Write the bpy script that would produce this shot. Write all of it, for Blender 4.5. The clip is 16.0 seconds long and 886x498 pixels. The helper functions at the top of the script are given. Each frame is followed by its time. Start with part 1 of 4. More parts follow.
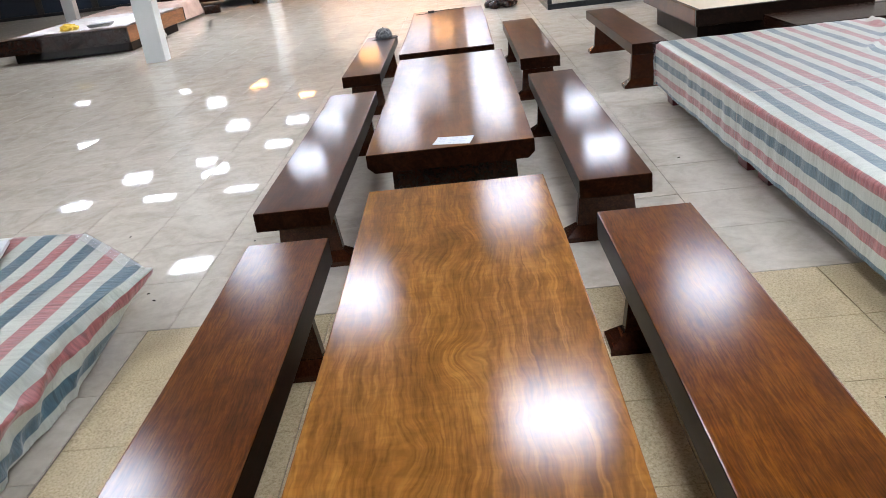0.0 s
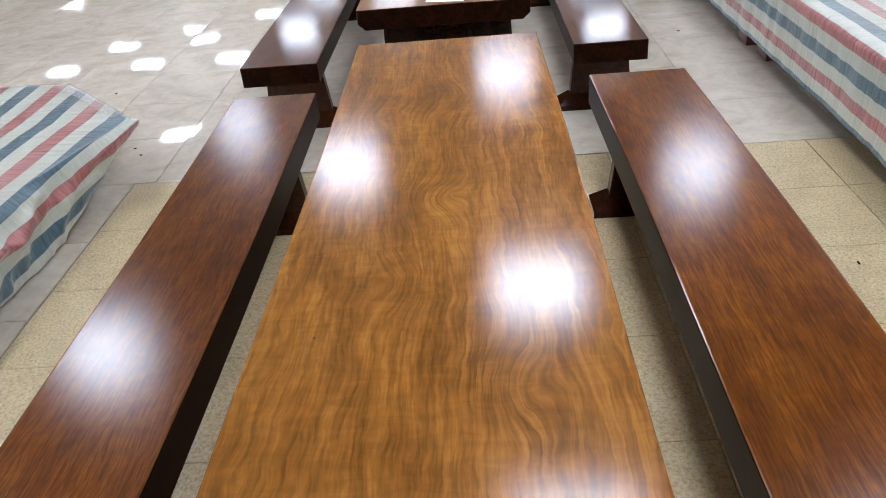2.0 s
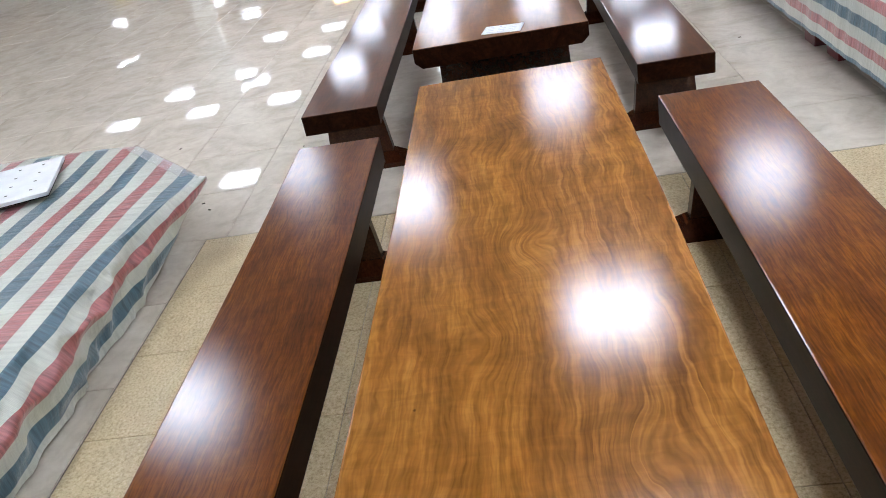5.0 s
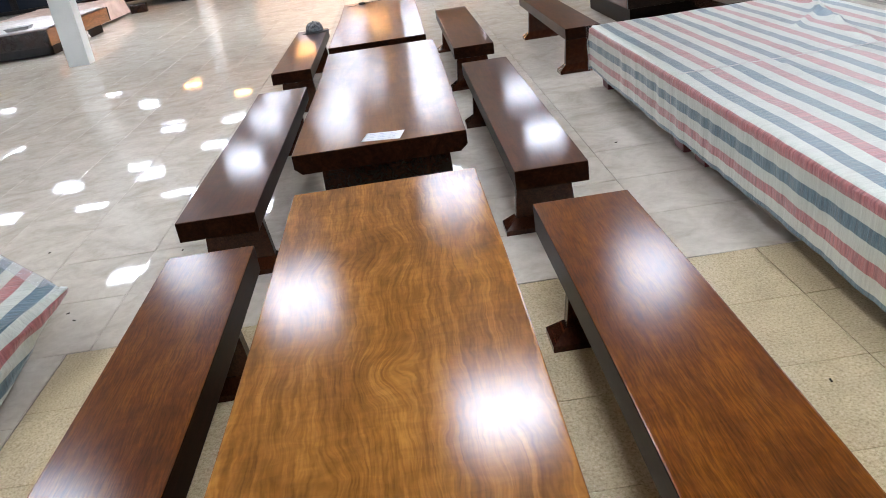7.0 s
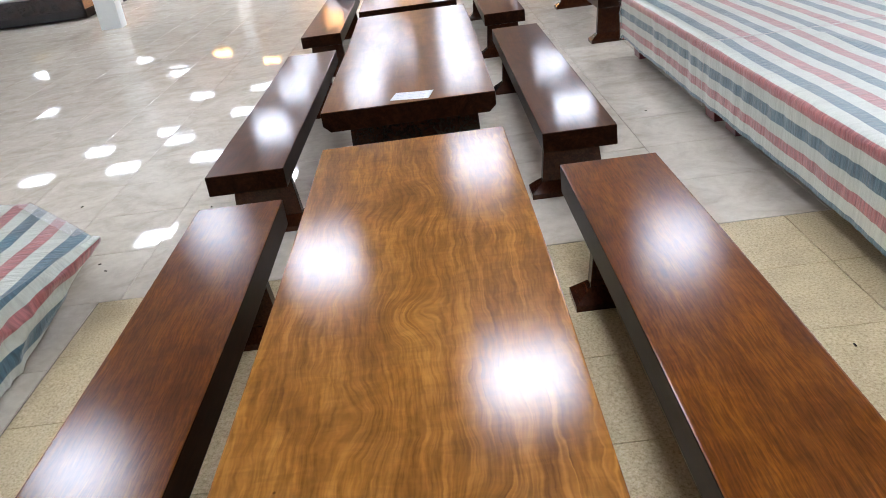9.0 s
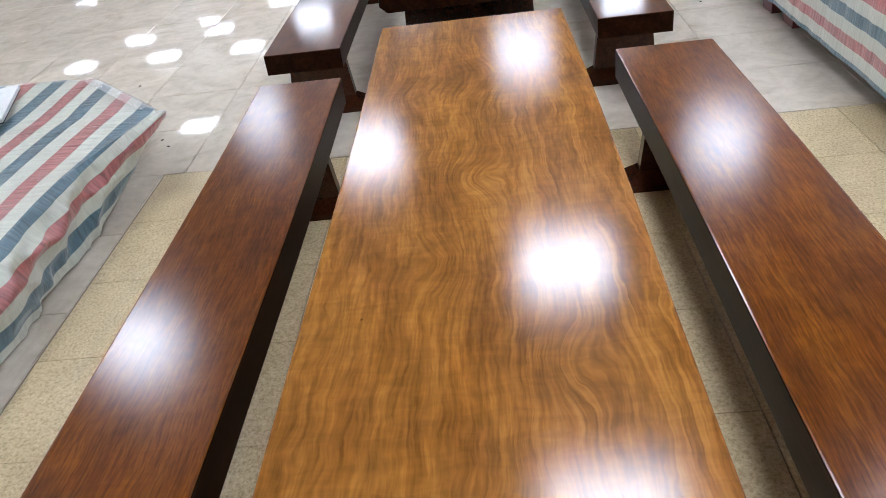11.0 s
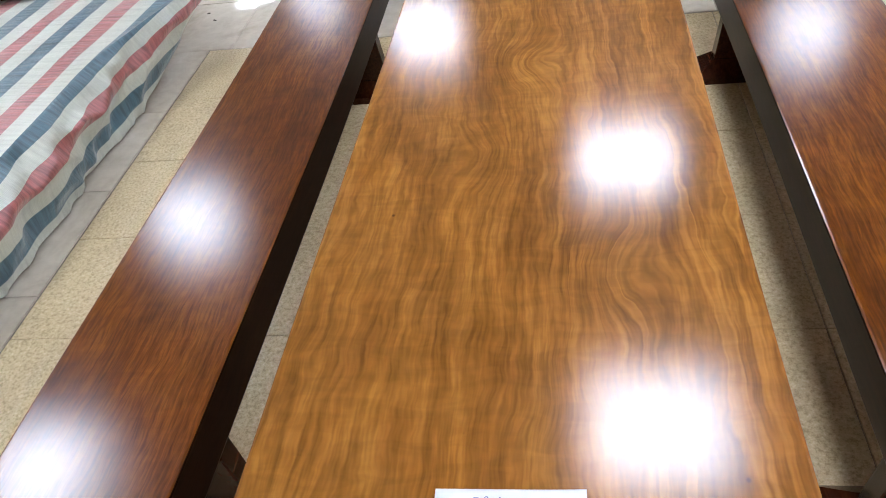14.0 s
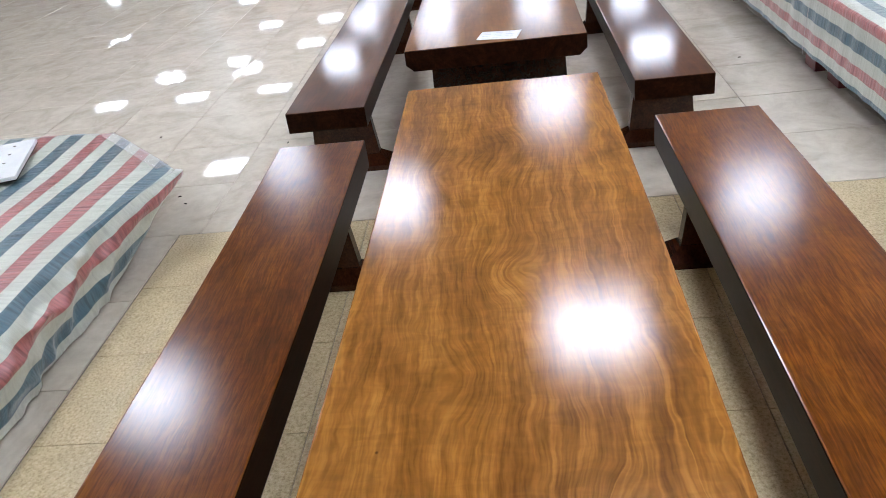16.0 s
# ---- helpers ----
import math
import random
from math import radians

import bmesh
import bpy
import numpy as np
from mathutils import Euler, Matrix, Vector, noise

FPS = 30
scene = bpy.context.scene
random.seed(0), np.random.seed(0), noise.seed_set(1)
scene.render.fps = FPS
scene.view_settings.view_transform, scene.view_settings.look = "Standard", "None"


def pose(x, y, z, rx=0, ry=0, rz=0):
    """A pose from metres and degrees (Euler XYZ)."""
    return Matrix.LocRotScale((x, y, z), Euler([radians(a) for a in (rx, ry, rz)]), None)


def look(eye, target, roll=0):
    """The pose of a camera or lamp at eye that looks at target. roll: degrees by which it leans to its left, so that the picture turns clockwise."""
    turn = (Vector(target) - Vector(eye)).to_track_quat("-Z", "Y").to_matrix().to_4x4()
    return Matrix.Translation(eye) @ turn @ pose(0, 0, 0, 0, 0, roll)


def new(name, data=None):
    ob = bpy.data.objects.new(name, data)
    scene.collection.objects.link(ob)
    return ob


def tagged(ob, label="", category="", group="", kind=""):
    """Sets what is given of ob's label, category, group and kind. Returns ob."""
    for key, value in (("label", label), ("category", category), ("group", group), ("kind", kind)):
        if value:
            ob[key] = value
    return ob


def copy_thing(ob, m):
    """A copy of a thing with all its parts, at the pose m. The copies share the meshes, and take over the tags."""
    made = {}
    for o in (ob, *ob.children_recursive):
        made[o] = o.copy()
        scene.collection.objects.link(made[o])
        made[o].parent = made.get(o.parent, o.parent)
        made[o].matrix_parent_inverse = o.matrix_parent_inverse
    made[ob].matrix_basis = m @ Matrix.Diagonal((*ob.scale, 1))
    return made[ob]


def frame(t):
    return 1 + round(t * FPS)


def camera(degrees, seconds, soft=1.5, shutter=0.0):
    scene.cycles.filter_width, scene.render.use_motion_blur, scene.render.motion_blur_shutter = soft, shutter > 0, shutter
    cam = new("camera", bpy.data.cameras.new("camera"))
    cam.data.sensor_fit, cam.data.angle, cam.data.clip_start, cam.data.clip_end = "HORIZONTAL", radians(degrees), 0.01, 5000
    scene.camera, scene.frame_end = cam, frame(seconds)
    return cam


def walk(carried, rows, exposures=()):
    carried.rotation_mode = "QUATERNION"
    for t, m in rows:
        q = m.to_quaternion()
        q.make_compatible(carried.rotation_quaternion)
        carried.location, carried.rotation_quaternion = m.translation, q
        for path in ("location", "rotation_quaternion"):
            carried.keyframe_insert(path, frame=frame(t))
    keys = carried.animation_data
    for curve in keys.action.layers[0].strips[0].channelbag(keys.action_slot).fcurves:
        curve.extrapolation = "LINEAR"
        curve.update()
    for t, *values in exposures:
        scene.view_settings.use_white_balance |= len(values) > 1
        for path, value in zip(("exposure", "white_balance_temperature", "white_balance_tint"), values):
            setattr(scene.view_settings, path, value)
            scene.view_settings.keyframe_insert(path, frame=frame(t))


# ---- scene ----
cam = camera(59.8, 16.0, soft=0.95)
PATH = [
    (0, (0.102, -3.428, 1.856), (-0.006, -1.595, 1.061), -7.1),
    (0.5, (0.068, -3.421, 1.832), (-0.035, -1.609, 0.992), -6.8),
    (1, (0.049, -3.438, 1.815), (-0.05, -1.657, 0.912), -6.3),
    (1.5, (0.079, -3.465, 1.773), (-0.022, -1.711, 0.817), -5.4),
    (2, (0.12, -3.5, 1.744), (0.008, -1.804, 0.69), -5.4),
    (2.5, (0.149, -3.527, 1.731), (0.033, -1.889, 0.59), -5.8),
    (3, (0.149, -3.548, 1.704), (-0.004, -1.957, 0.502), -6.5),
    (3.5, (0.092, -3.541, 1.683), (-0.152, -1.992, 0.443), -8.2),
    (4, (0.033, -3.479, 1.742), (-0.294, -1.904, 0.553), -11.0),
    (4.5, (0.021, -3.43, 1.766), (-0.29, -1.762, 0.708), -11.7),
    (5, (0.039, -3.388, 1.791), (-0.213, -1.67, 0.799), -11.8),
    (7.5, (0.2, -3.271, 1.823), (0.234, -1.447, 1.003), -8.3),
    (8, (0.204, -3.272, 1.781), (0.215, -1.45, 0.954), -8.3),
    (10.5, (0.07, -3.486, 1.751), (-0.067, -1.777, 0.722), -7.9),
    (11, (0.064, -3.509, 1.744), (-0.1, -1.838, 0.658), -8.2),
    (11.5, (0.083, -3.504, 1.738), (-0.123, -1.871, 0.602), -8.7),
    (12, (0.103, -3.485, 1.726), (-0.143, -1.896, 0.537), -9.2),
    (12.5, (0.115, -3.465, 1.709), (-0.185, -1.924, 0.469), -9.9),
    (13, (0.136, -3.446, 1.697), (-0.181, -1.938, 0.422), -10.2),
    (13.5, (0.122, -3.411, 1.688), (-0.193, -1.924, 0.388), -10.0),
    (14, (0.089, -3.379, 1.67), (-0.24, -1.894, 0.37), -10.0),
    (14.5, (0.055, -3.316, 1.702), (-0.296, -1.806, 0.438), -10.6),
    (15, (0.05, -3.272, 1.749), (-0.275, -1.655, 0.617), -9.8),
    (15.5, (0.045, -3.244, 1.765), (-0.22, -1.554, 0.73), -8.5),
    (16, (0.049, -3.241, 1.778), (-0.167, -1.524, 0.775), -8.0),
]
EXPOSURES = [(0.0, -0.40), (1.0, -0.40), (1.5, -0.33), (2.0, -0.32), (2.5, -0.25), (3.5, -0.17), (4.5, -0.18), (5.0, -0.26), (6.2, -0.33),
             (7.5, -0.45), (8.0, -0.43), (9.5, -0.32), (10.5, -0.29), (11.5, -0.19), (13.0, -0.16), (14.5, -0.11), (15.0, -0.12), (16.0, -0.24)]
walk(cam, [(t, look(eye, target, roll)) for t, eye, target, roll in PATH], EXPOSURES)

# ---- light ----
CEIL = 3.08          # ceiling height
LAMP = 32.5          # radiance of the cool ceiling panels
WARM = 62.0          # radiance of the warm ceiling panels
world = bpy.data.worlds.new("world")
world.use_nodes = True
scene.world = world
world.node_tree.nodes["Background"].inputs[0].default_value = (0.02, 0.025, 0.035, 1)
world.node_tree.nodes["Background"].inputs[1].default_value = 0.1


# ---- materials ----
def mat(name, rough=0.5, metal=0.0, col=(0.5, 0.5, 0.5)):
    m = bpy.data.materials.new(name)
    m.use_nodes = True
    b = m.node_tree.nodes["Principled BSDF"]
    b.inputs["Base Color"].default_value = (*col, 1)
    b.inputs["Roughness"].default_value = rough
    b.inputs["Metallic"].default_value = metal
    return m, m.node_tree, b


def node(nt, kind, **kw):
    n = nt.nodes.new("ShaderNode" + kind)
    for k, v in kw.items():
        if k in n.inputs:
            n.inputs[k].default_value = v
    return n


def link(nt, a, b):
    nt.links.new(a, b)


def ramp(nt, fac, stops, mode="LINEAR"):
    r = nt.nodes.new("ShaderNodeValToRGB")
    r.color_ramp.interpolation = mode
    e = r.color_ramp.elements
    while len(e) < len(stops):
        e.new(0.5)
    for k, (p, c) in enumerate(stops):
        e[k].position, e[k].color = p, (*c, 1)
    link(nt, fac, r.inputs[0])
    return r.outputs[0]


def maths(nt, op, a, b=None):
    n = nt.nodes.new("ShaderNodeMath")
    n.operation = op
    for k, v in enumerate((a, b)):
        if v is None:
            continue
        if isinstance(v, (int, float)):
            n.inputs[k].default_value = v
        else:
            link(nt, v, n.inputs[k])
    return n.outputs[0]


def mixc(nt, fac, a, b, mode="MIX"):
    n = nt.nodes.new("ShaderNodeMix")
    n.data_type, n.blend_type = "RGBA", mode
    for sock, v in ((n.inputs[0], fac), (n.inputs[6], a), (n.inputs[7], b)):
        if isinstance(v, (int, float)):
            sock.default_value = v
        elif isinstance(v, tuple):
            sock.default_value = (*v, 1)
        else:
            link(nt, v, sock)
    return n.outputs[2]


def coords(nt, scale=(1, 1, 1), offset=True):
    """Object coordinates, scaled, shifted by each object's own random number."""
    tc, mp = nt.nodes.new("ShaderNodeTexCoord"), nt.nodes.new("ShaderNodeMapping")
    mp.inputs["Scale"].default_value = scale
    if offset:
        info = nt.nodes.new("ShaderNodeObjectInfo")
        add = nt.nodes.new("ShaderNodeVectorMath")
        add.operation = "ADD"
        comb = nt.nodes.new("ShaderNodeCombineXYZ")
        for k, f in enumerate((7.0, 13.0, 5.0)):
            link(nt, maths(nt, "MULTIPLY", info.outputs["Random"], f), comb.inputs[k])
        link(nt, tc.outputs["Object"], add.inputs[0])
        link(nt, comb.outputs[0], add.inputs[1])
        link(nt, add.outputs[0], mp.inputs[0])
    else:
        link(nt, tc.outputs["Object"], mp.inputs[0])
    return mp.outputs[0]


def noisy(nt, vec, scale, detail=4.0, rough=0.55, warp=0.0):
    n = nt.nodes.new("ShaderNodeTexNoise")
    n.inputs["Scale"].default_value, n.inputs["Detail"].default_value = scale, detail
    n.inputs["Roughness"].default_value, n.inputs["Distortion"].default_value = rough, warp
    link(nt, vec, n.inputs["Vector"])
    return n


def bump(nt, b, height, strength, distance):
    n = nt.nodes.new("ShaderNodeBump")
    n.inputs["Strength"].default_value, n.inputs["Distance"].default_value = strength, distance
    link(nt, height, n.inputs["Height"])
    link(nt, n.outputs[0], b.inputs["Normal"])
    return n


def dulled(nt, b, base, rough, ior, share):
    """A dull film on a polished surface: a share of its gloss is spread wider."""
    dull, mix = nt.nodes.new("ShaderNodeBsdfPrincipled"), nt.nodes.new("ShaderNodeMixShader")
    dull.inputs["Roughness"].default_value, dull.inputs["IOR"].default_value = rough, ior
    link(nt, base, dull.inputs["Base Color"])
    mix.inputs[0].default_value = share
    link(nt, b.outputs[0], mix.inputs[1])
    link(nt, dull.outputs[0], mix.inputs[2])
    link(nt, mix.outputs[0], nt.nodes["Material Output"].inputs[0])


def wood(name, dark, mid, light, rough, swirl, bands, along, pores=0.5, spread=0.2, ior=1.38):
    """Lacquered timber with its grain along y: swirling figure, broad light and dark zones, fine pores."""
    m, nt, b = mat(name, rough)

    def shifted(vec, by, scale, amount):
        n = noisy(nt, vec, scale, 2.0)
        sub = nt.nodes.new("ShaderNodeVectorMath")
        sub.operation = "SUBTRACT"
        link(nt, n.outputs["Color"], sub.inputs[0])
        sub.inputs[1].default_value = (0.5, 0.5, 0.5)
        push = nt.nodes.new("ShaderNodeVectorMath")
        push.operation = "MULTIPLY_ADD"
        link(nt, sub.outputs[0], push.inputs[0])
        push.inputs[1].default_value = (amount, amount * 0.6, amount)
        link(nt, by, push.inputs[2])
        return push.outputs[0]

    v = coords(nt)
    p = shifted(coords(nt, (1, 0.55, 1)), v, 2.4, swirl)
    p = shifted(coords(nt, (1, 0.4, 1)), p, 9.0, swirl * 0.22)
    mp = nt.nodes.new("ShaderNodeMapping")
    mp.inputs["Scale"].default_value = (1, along, 1)
    link(nt, p, mp.inputs[0])
    grain = noisy(nt, mp.outputs[0], bands, 6.0, 0.62)
    base = ramp(nt, grain.outputs[0], [(0.5 - spread, dark), (0.5, mid), (0.5 + spread, light)])
    lines = noisy(nt, mp.outputs[0], bands * 4.0, 3.0, 0.55)
    base = mixc(nt, 0.55, base, ramp(nt, lines.outputs[0], [(0.36, (0.58, 0.53, 0.48)), (0.52, (1.02, 1.01, 1.0)), (0.60, (1.05, 1.04, 1.02)), (0.68, (1.45, 1.42, 1.34))]), "MULTIPLY")
    fine = noisy(nt, coords(nt, (1, 0.08, 1)), 220.0, 3.0)
    streak = ramp(nt, fine.outputs[0], [(0.34, (0.5, 0.44, 0.38)), (0.5, (1, 1, 1))])
    base = mixc(nt, pores, base, streak, "MULTIPLY")
    link(nt, base, b.inputs["Base Color"])
    smear = noisy(nt, coords(nt), 5.0, 4.0)
    r = nt.nodes.new("ShaderNodeMapRange")
    r.inputs[3].default_value, r.inputs[4].default_value = rough - 0.02, rough + 0.03
    link(nt, smear.outputs[0], r.inputs[0])
    link(nt, r.outputs[0], b.inputs["Roughness"])
    bump(nt, b, fine.outputs[0], 0.04, 0.0005)
    b.inputs["IOR"].default_value = ior
    return m


def figured(name, tones, rough, ior, knots=(), sway=0.16, bands=8.0, lines=34.0, gilded=0.0, ripple=0.10, shift=False, fine_weight=0.45, halo=0.26):
    """Lacquered board, grain along y: lines that flow round knots, broad dark and light zones, bright streaks near one edge."""
    m, nt, b = mat(name, rough)
    tc = nt.nodes.new("ShaderNodeTexCoord")
    place = coords(nt) if shift else tc.outputs["Object"]
    sep = nt.nodes.new("ShaderNodeSeparateXYZ")
    link(nt, place, sep.inputs[0])
    x, y = sep.outputs[0], sep.outputs[1]

    def stretched(scale):
        mp = nt.nodes.new("ShaderNodeMapping")
        mp.inputs["Scale"].default_value = scale
        link(nt, place, mp.inputs[0])
        return mp.outputs[0]

    flow = x
    for kx, ky, push, wide, long in knots:
        dx = maths(nt, "DIVIDE", maths(nt, "SUBTRACT", x, kx), wide)
        dy = maths(nt, "DIVIDE", maths(nt, "SUBTRACT", y, ky), long)
        r2 = maths(nt, "ADD", maths(nt, "MULTIPLY", dx, dx), maths(nt, "MULTIPLY", dy, dy))
        hill = maths(nt, "POWER", 2.718, maths(nt, "MULTIPLY", r2, -1.0))
        flow = maths(nt, "ADD", flow, maths(nt, "MULTIPLY", hill, push))
    for scale, stretch, amount in ((1.7, 0.5, sway), (6.5, 0.6, sway * 0.40), (19.0, 0.7, sway * 0.14)):
        n = noisy(nt, stretched((1, stretch, 1)), scale, 2.0)
        flow = maths(nt, "ADD", flow, maths(nt, "MULTIPLY", maths(nt, "SUBTRACT", n.outputs[0], 0.5), amount))

    def along(share):
        c = nt.nodes.new("ShaderNodeCombineXYZ")
        link(nt, flow, c.inputs[0])
        link(nt, maths(nt, "MULTIPLY", y, share), c.inputs[1])
        return c.outputs[0]

    broad = noisy(nt, along(0.16), bands, 3.0, 0.55)
    streak = noisy(nt, along(0.075), lines, 2.0, 0.55)
    fine = noisy(nt, along(0.06), lines * 2.6, 0.5, 0.5)
    value = maths(nt, "ADD", maths(nt, "MULTIPLY", broad.outputs[0], 0.66), maths(nt, "MULTIPLY", streak.outputs[0], 0.34))
    base = ramp(nt, value, [(0.36, tones[0]), (0.49, tones[1]), (0.62, tones[2])])
    base = mixc(nt, fine_weight, base, ramp(nt, fine.outputs[0], [(0.34, (0.72, 0.66, 0.60)), (0.5, (1, 1, 1)), (0.66, (1.18, 1.17, 1.13))]), "MULTIPLY")
    hair = noisy(nt, along(0.09), lines * 6.0, 0.0)
    base = mixc(nt, fine_weight, base, ramp(nt, hair.outputs[0], [(0.30, (0.86, 0.82, 0.78)), (0.5, (1, 1, 1)), (0.70, (1.12, 1.11, 1.09))]), "MULTIPLY")
    cloud = noisy(nt, stretched((1, 0.6, 1)), 5.0, 4.0, 0.6, 1.2)
    base = mixc(nt, 0.6, base, ramp(nt, cloud.outputs[0], [(0.36, (0.66, 0.60, 0.52)), (0.52, (1, 1, 1)), (0.66, (1.24, 1.22, 1.18))]), "MULTIPLY")
    if gilded:
        lit = noisy(nt, along(0.05), lines * 0.62, 2.0, 0.5)
        side = nt.nodes.new("ShaderNodeMapRange")
        side.inputs[1].default_value, side.inputs[2].default_value = -0.02, 0.30
        side.inputs[3].default_value, side.inputs[4].default_value = 0.22, gilded
        link(nt, flow, side.inputs[0])
        line = ramp(nt, lit.outputs[0], [(0.55, (0, 0, 0)), (0.60, (1, 1, 1)), (0.65, (0.3, 0.3, 0.3))])
        base = mixc(nt, maths(nt, "MULTIPLY", line, side.outputs[0]), base, tuple(1.3 * c for c in tones[2]))
    if ripple:
        wave = noisy(nt, stretched((0.35, 1.0, 1)), 34.0, 2.0, 0.5, 0.8)
        base = mixc(nt, ripple * 4, base, ramp(nt, wave.outputs[0], [(0.38, (0.80, 0.78, 0.75)), (0.62, (1.14, 1.13, 1.1))]), "MULTIPLY")
    pits = nt.nodes.new("ShaderNodeTexVoronoi")
    pits.inputs["Scale"].default_value = 7.0
    link(nt, stretched((1, 0.8, 1)), pits.inputs["Vector"])
    base = mixc(nt, 0.8, base, ramp(nt, pits.outputs["Distance"], [(0.012, (0.25, 0.2, 0.16)), (0.032, (1, 1, 1))]), "MULTIPLY")
    link(nt, base, b.inputs["Base Color"])
    smear = noisy(nt, place, 4.0, 4.0)
    r = nt.nodes.new("ShaderNodeMapRange")
    r.inputs[3].default_value, r.inputs[4].default_value = rough - 0.02, rough + 0.02
    link(nt, smear.outputs[0], r.inputs[0])
    # body colour under a lacquer whose gloss has a firm core and a faint wide halo
    b.inputs["Specular IOR Level"].default_value = 0.0
    b.inputs["Roughness"].default_value = 0.6

    def gloss(value):
        g = nt.nodes.new("ShaderNodeBsdfAnisotropic")
        g.distribution = "BECKMANN"
        g.inputs["Color"].default_value = (0.96, 0.955, 1.0, 1)
        if isinstance(value, float):
            g.inputs["Roughness"].default_value = value
        else:
            link(nt, value, g.inputs["Roughness"])
        return g.outputs[0]

    def blend(fac, a, c):
        mx = nt.nodes.new("ShaderNodeMixShader")
        if isinstance(fac, float):
            mx.inputs[0].default_value = fac
        else:
            link(nt, fac, mx.inputs[0])
        link(nt, a, mx.inputs[1])
        link(nt, c, mx.inputs[2])
        return mx.outputs[0]

    fresnel = nt.nodes.new("ShaderNodeFresnel")
    fresnel.inputs[0].default_value = ior
    lacquer = blend(halo, gloss(r.outputs[0]), gloss(0.285))
    link(nt, blend(fresnel.outputs[0], b.outputs[0], lacquer), nt.nodes["Material Output"].inputs[0])
    return m


TOP_WOOD = figured("golden_slab_wood", ((0.200, 0.075, 0.0130), (0.258, 0.102, 0.0180), (0.350, 0.150, 0.028)), 0.17, 1.53,
                   ((-0.01, -0.06, 0.060, 0.07, 0.09), (-0.09, -0.50, -0.04, 0.08, 0.12), (0.16, -0.86, 0.055, 0.07, 0.10), (-0.24, 0.62, 0.05, 0.10, 0.16), (0.05, 0.75, -0.05, 0.10, 0.15)),
                   0.125, 11.0, 44.0, 0.70, 0.11, False, 0.65, 0.14)
BENCH_WOOD = figured("reddish_bench_wood", ((0.086, 0.0215, 0.0032), (0.122, 0.034, 0.0043), (0.162, 0.050, 0.0060)), 0.185, 1.55,
                     (), 0.07, 9.0, 66.0, 0.0, 0.09, True, 0.95, 0.24)
ORANGE_WOOD = figured("orange_brown_bench_wood", ((0.098, 0.0255, 0.0030), (0.142, 0.040, 0.0040), (0.190, 0.059, 0.0058)), 0.185, 1.55,
                      (), 0.055, 9.0, 58.0, 0.0, 0.07, True, 0.95, 0.24)
MID_WOOD = figured("brown_slab_wood", ((0.120, 0.040, 0.009), (0.165, 0.059, 0.0125), (0.215, 0.084, 0.020)), 0.145, 1.60, (), 0.10, 6.0, 30.0, 0.0, 0.06, True, 0.3)
FAR_SLAB = figured("brown_far_slab_wood", ((0.120, 0.040, 0.009), (0.165, 0.059, 0.0125), (0.215, 0.084, 0.020)), 0.10, 1.60, (), 0.10, 6.0, 30.0, 0.0, 0.06, True, 0.3)
FAR_WOOD = figured("brown_bench_wood", ((0.050, 0.013, 0.005), (0.070, 0.020, 0.007), (0.095, 0.030, 0.009)), 0.12, 1.60, (), 0.08, 6.0, 36.0, 0.0, 0.06, True, 0.3)
LAST_WOOD = figured("brown_far_bench_wood", ((0.050, 0.013, 0.005), (0.070, 0.020, 0.007), (0.095, 0.030, 0.009)), 0.085, 1.60, (), 0.08, 6.0, 36.0, 0.0, 0.06, True, 0.3)
LEG_WOOD = wood("dark_brown_leg_wood", (0.030, 0.008, 0.0035), (0.046, 0.013, 0.005), (0.068, 0.021, 0.0075), 0.16, 0.06, 26.0, 0.04, 0.3, 0.3)
DARK_WOOD = wood("dark_stained_wood", (0.010, 0.0034, 0.002), (0.020, 0.0066, 0.0034), (0.034, 0.012, 0.005), 0.22, 0.2, 14.0, 0.08)
END_WOOD = wood("dark_slab_edge", (0.011, 0.0034, 0.0017), (0.019, 0.006, 0.0026), (0.030, 0.010, 0.004), 0.32, 0.2, 16.0, 0.12, ior=1.15)
BLACK_WOOD = wood("blackish_wood_and_hollow_shade", (0.006, 0.003, 0.002), (0.010, 0.005, 0.003), (0.016, 0.007, 0.004), 0.45, 0.2, 14.0, 0.08, ior=1.2)
BED_WOOD = wood("orange_brown_wood", (0.14, 0.05, 0.015), (0.24, 0.09, 0.028), (0.34, 0.14, 0.05), 0.28, 0.2, 12.0, 0.1)


def marble():
    m, nt, b = mat("polished_grey_beige_tile", 0.03)
    b.inputs["IOR"].default_value = 1.68
    v = coords(nt)
    n1 = noisy(nt, v, 2.3, 6.0, 0.6, 1.2)
    c = ramp(nt, n1.outputs[0], [(0.30, (0.51, 0.45, 0.365)), (0.5, (0.635, 0.575, 0.485)), (0.70, (0.72, 0.66, 0.57))])
    n2 = noisy(nt, v, 14.0, 5.0, 0.6, 0.6)
    c = mixc(nt, 0.35, c, ramp(nt, n2.outputs[0], [(0.35, (0.72, 0.70, 0.67)), (0.6, (1, 1, 1))]), "MULTIPLY")
    link(nt, c, b.inputs["Base Color"])
    dust = noisy(nt, v, 4.0, 3.0)
    r = nt.nodes.new("ShaderNodeMapRange")
    r.inputs[3].default_value, r.inputs[4].default_value = 0.012, 0.035
    link(nt, dust.outputs[0], r.inputs[0])
    link(nt, r.outputs[0], b.inputs["Roughness"])
    wave = noisy(nt, coords(nt, (0.07, 1.0, 1)), 46.0, 1.0)
    bump(nt, b, wave.outputs[0], 0.30, 0.00032)
    dulled(nt, b, c, 0.30, 1.6, 0.22)
    return m


